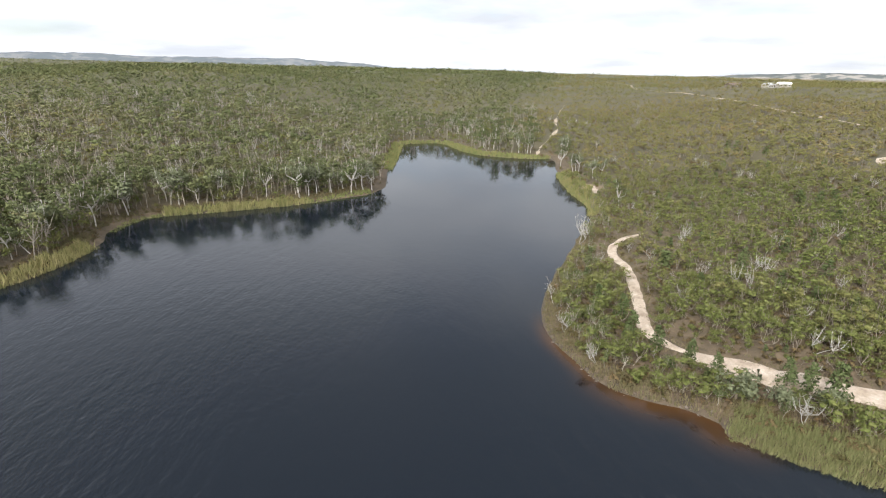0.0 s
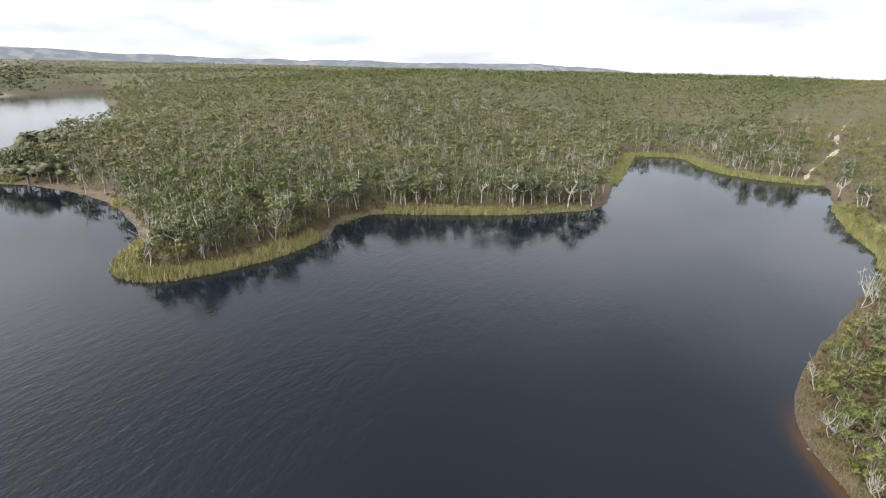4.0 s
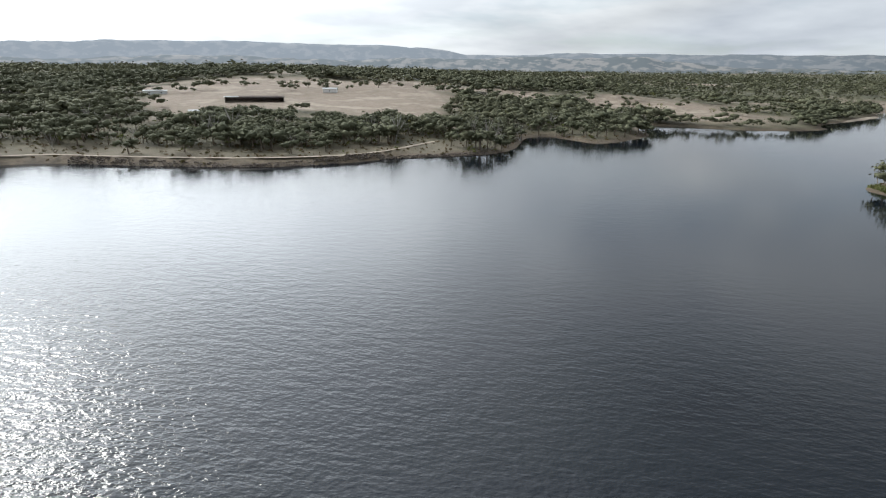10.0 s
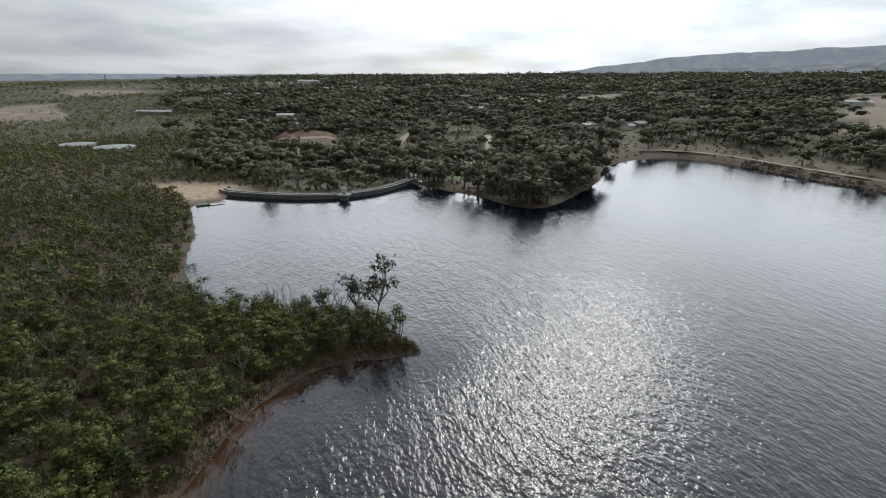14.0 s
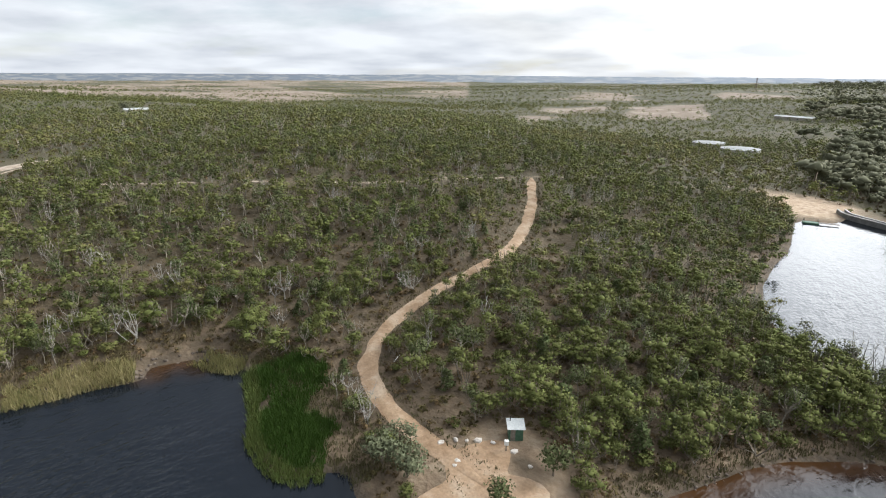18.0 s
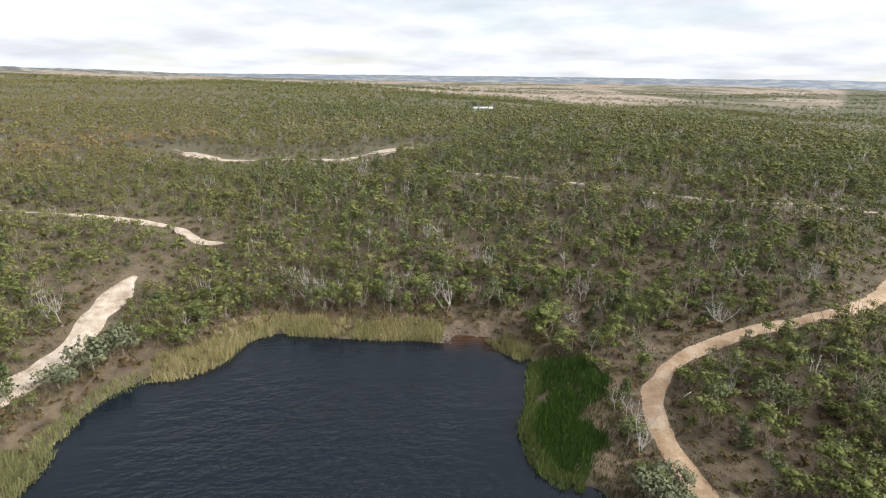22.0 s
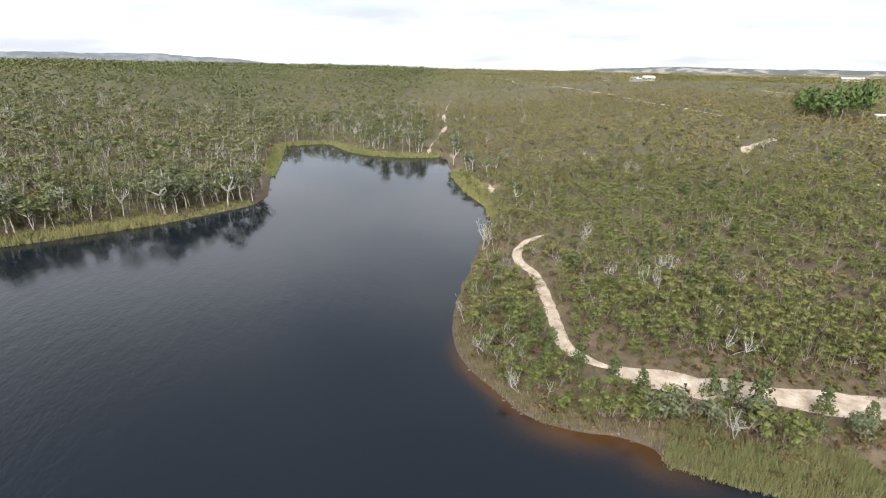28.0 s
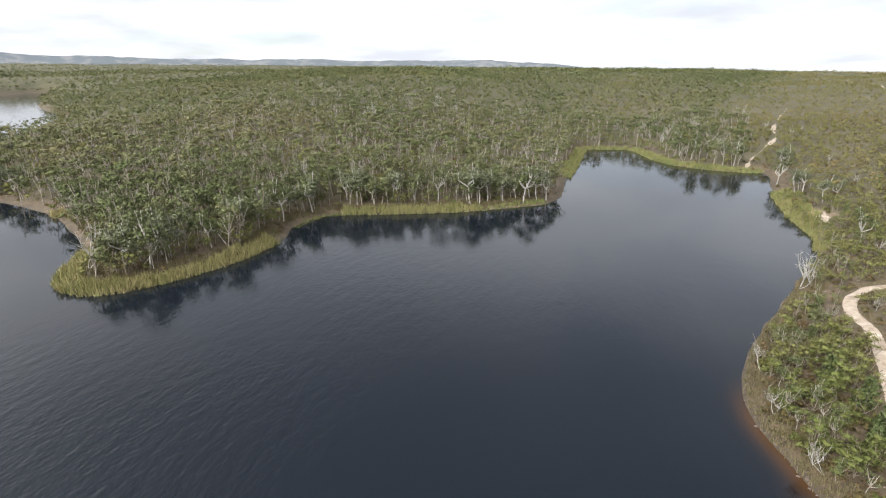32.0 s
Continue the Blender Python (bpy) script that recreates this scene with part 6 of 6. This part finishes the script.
house("far_house", -242, -375, 30, 16, 9, 2.9, cream_wall, pale_roof, "pale house among trees beyond the embankment", "house", 1.4, 3)
house("far_house", -320, -695, 20, 24, 11, 4.5, cream_wall, rust_steel, "large brown-roofed house at the edge of a dry field", "house", 2.0, 4)
house("picnic_shelter", -180, -345, 15, 10, 6, 2.6, cream_wall, pale_roof, "small pale building in the picnic ground", "shelter", 1.0, 2)
house("picnic_shelter", -122, -335, 40, 9, 6, 2.6, cream_wall, pale_roof, "small pale building in the picnic ground", "shelter", 1.0, 2)
house("far_house", 70, -520, -15, 16, 9, 2.9, cream_wall, pale_roof, "pale house among the far trees", "house", 1.5, 3)


for x, y, turn, wide, deep, eave, wall, roof, words in (
        (48, -496, 15, 17, 8, 3.0, cream_wall, pale_roof, "pale-roofed house beyond the clay cutting"),
        (33, -521, -10, 15, 10, 4.6, white_paint, pale_roof, "two-storey pale house among dark trees"),
        (183, -663, -14, 40, 9, 3.4, cream_wall, pale_roof, "long pale flat building among the far trees"),
        (193, -958, -10, 34, 12, 4.5, white_paint, pale_roof, "long pale building on the far slope"),
        (133, -867, -8, 30, 12, 4.5, cream_wall, pale_roof, "long cream building on the far slope"),
        (79, -803, -6, 20, 10, 4.0, cream_wall, pale_roof, "cream house on the far slope"),
        (24, -1228, 0, 46, 14, 6.0, white_paint, pale_roof, "large white building on the skyline slope"),
        (-60, -905, 0, 24, 12, 4.5, white_paint, pale_roof, "white house on the far slope"),
        (-11, -947, 5, 18, 10, 4.5, cream_wall, pale_roof, "cream house on the far slope"),
        (-171, -656, 14, 24, 10, 5.0, timber, rust_steel, "red-brown building among dark trees"),
        (-200, -378, 27, 14, 7, 3.0, white_paint, pale_roof, "white building behind the embankment trees"),
        (-228, -366, 30, 10, 6, 3.0, white_paint, pale_roof, "small white building behind the embankment trees"),
        (478, -101, -100, 16, 9, 3.6, cream_wall, pale_roof, "pale house beside a dark tree on the ridge")):
    house("far_house", x, y, turn, wide, deep, eave, wall, roof, words, "house", 1.3, 4)
for k, (x, y, h) in enumerate(((-655, -228, 13), (-610, -300, 9), (486, -96, 13))):
    lone_plant("paddock_tree", "single dark broad-crowned tree standing in the open", "round", x, y, h, 1.1, k + 1, None, "single trees in the open")


def tank(x, y, radius):
    ob = thing("water_tank", pose(x, y, ground_at(x, y) + 2.5), "large round white-roofed water storage tank among trees", "tank", "storage tanks")
    bm = bmesh.new()
    bmesh.ops.create_cone(bm, cap_ends=True, segments=40, radius1=radius, radius2=radius, depth=8, matrix=Matrix.Translation((0, 0, -1.0)))
    part("wall", bm, pale_concrete, ob)
    bm = bmesh.new()
    bmesh.ops.create_cone(bm, cap_ends=True, segments=40, radius1=radius + 0.5, radius2=0.5, depth=0.9, matrix=Matrix.Translation((0, 0, 3.45)))
    part("roof", bm, tank_roof, ob)


tank(145, -354, 9.5)
tank(119, -336, 10.5)


def mast(x, y, high):
    ob = thing("radio_mast", pose(x, y, ground_at(x, y)), "tall thin lattice radio mast", "mast")
    for k in range(3):
        a = k * 2.094
        bm = bmesh.new()
        box(bm, 1.2 * math.cos(a) - 0.25, 1.2 * math.sin(a) - 0.25, -2, 1.2 * math.cos(a) + 0.25, 1.2 * math.sin(a) + 0.25, high)
        part("leg", bm, rust_steel, ob)
    for k in range(int(high / 4)):
        bm = bmesh.new()
        bmesh.ops.create_cone(bm, cap_ends=False, segments=3, radius1=1.3, radius2=1.3, depth=0.3, matrix=Matrix.Translation((0, 0, k * 4 + 2)))
        part("brace", bm, rust_steel, ob)


mast(480, -1411, 30)


def car(x, y, turn, paint, label):
    ob = thing("parked_car", pose(x, y, ground_at(x, y) + 0.02, 0, 0, turn), label, "car", "cars in the picnic ground")
    bm = bmesh.new()
    box(bm, -0.88, -2.2, 0.35, 0.88, 2.2, 0.95, 0.12)
    part("body", bm, paint, ob)
    bm = bmesh.new()
    out = bmesh.ops.create_cube(bm, size=1.0, matrix=Matrix.LocRotScale((0, -0.2, 1.2), None, (1.6, 2.5, 0.6)))
    for v in out["verts"]:
        if v.co.z > 1.2:
            v.co.x *= 0.82
            v.co.y = -0.2 + (v.co.y + 0.2) * 0.72
    cab = part("cabin", bm, glass_dark, ob)
    bm = bmesh.new()
    box(bm, -0.66, -1.1, 1.5, 0.66, 0.7, 1.55, 0.02)
    part("roof", bm, paint, cab)
    for sx in (-0.82, 0.82):
        for sy in (-1.35, 1.35):
            bm = bmesh.new()
            bmesh.ops.create_cone(bm, cap_ends=True, segments=14, radius1=0.33, radius2=0.33, depth=0.22, matrix=Matrix.Translation((sx, sy, 0.33)) @ Matrix.Rotation(radians(90), 4, "Y"))
            part("wheel", bm, rubber, ob)


for k, (x, y) in enumerate(((-68, -262), (-72, -267), (-77, -272), (-82, -278), (-86, -284))):
    car(x, y, 40 + 8 * k, car_dark if k == 2 else car_white, "dark parked car under trees" if k == 2 else "white parked car under trees by the lawn")


# ---- distant hills ----
def far_ridge(name, r, az0, az1, tops, mat, label, seed, rough):
    az = np.linspace(az0, az1, 260)
    keys = np.array(tops, float)
    el = np.interp(az, keys[:, 0], keys[:, 1])
    el = el + rough * (rough_noise(az * 100, az * 0, 420, seed) - 0.5) + rough * 0.35 * (rough_noise(az * 100, az * 0, 60, seed + 5) - 0.5)
    a = np.radians(az)
    rows = []
    for k, (dr, share) in enumerate(((-700, 0.0), (-420, 0.35), (-200, 0.72), (-60, 0.94), (0, 1.0), (120, 0.7))):
        fold = 1 + 0.12 * (rough_noise(az * 100 + k * 37, az * 0 + k * 211, 300, seed + 9) - 0.5) * (share < 1)
        top = 45 + (r + dr) * np.tan(np.radians(el))
        z = -60 + (top + 60) * share * fold
        rows.append(np.stack([HUB[0] + (r + dr) * np.sin(a), HUB[1] + (r + dr) * np.cos(a), z], -1))
    n = len(az)
    i, j = np.meshgrid(np.arange(len(rows) - 1), np.arange(n - 1), indexing="ij")
    q = i * n + j
    f = np.stack([q, q + 1, q + n + 1, q + n], -1).reshape(-1, 4)[:, ::-1]
    tagged(new(name, mesh_of(name, np.concatenate(rows), f, [mat], smooth=True)), label, "backdrop", kind="structure")


far_ridge("backdrop_hills", 4800, 200, 362, [(200, -0.6), (208, 0.7), (215, 1.5), (225, 2.1), (235, 2.4), (250, 2.5), (255, 2.2), (259, 1.7), (276, 1.9), (293, 1.7), (305, 1.3), (320, 1.05), (335, 1.0), (345, 0.95), (352, 0.6), (362, -0.4)], hill_far, "range of distant hills in painted blue haze", 91, 0.35)
far_ridge("backdrop_paddocks", 3900, 205, 330, [(205, -0.6), (215, 0.4), (230, 1.1), (245, 1.0), (258, 1.3), (268, 1.6), (276, 1.5), (284, 0.7), (300, 0.3), (330, -0.2)], hill_mid, "lower hills with dry paddocks in painted haze", 97, 0.5)
far_ridge("backdrop_plain", 4750, 5, 208, [(5, -0.3), (20, -0.15), (45, -0.2), (60, -0.35), (75, -0.45), (100, -0.48), (130, -0.45), (150, -0.45), (170, -0.40), (190, -0.25), (208, -0.1)], hill_plain, "far plain with pale paddocks in painted haze", 103, 0.12)
far_ridge("backdrop_downs", 4300, 14, 78, [(14, -0.6), (22, -0.15), (34, 0.35), (45, 0.22), (60, 0.02), (70, -0.25), (78, -0.7)], hill_downs, "pale dry far downs with scattered trees and a faint haze glow", 107, 0.15)
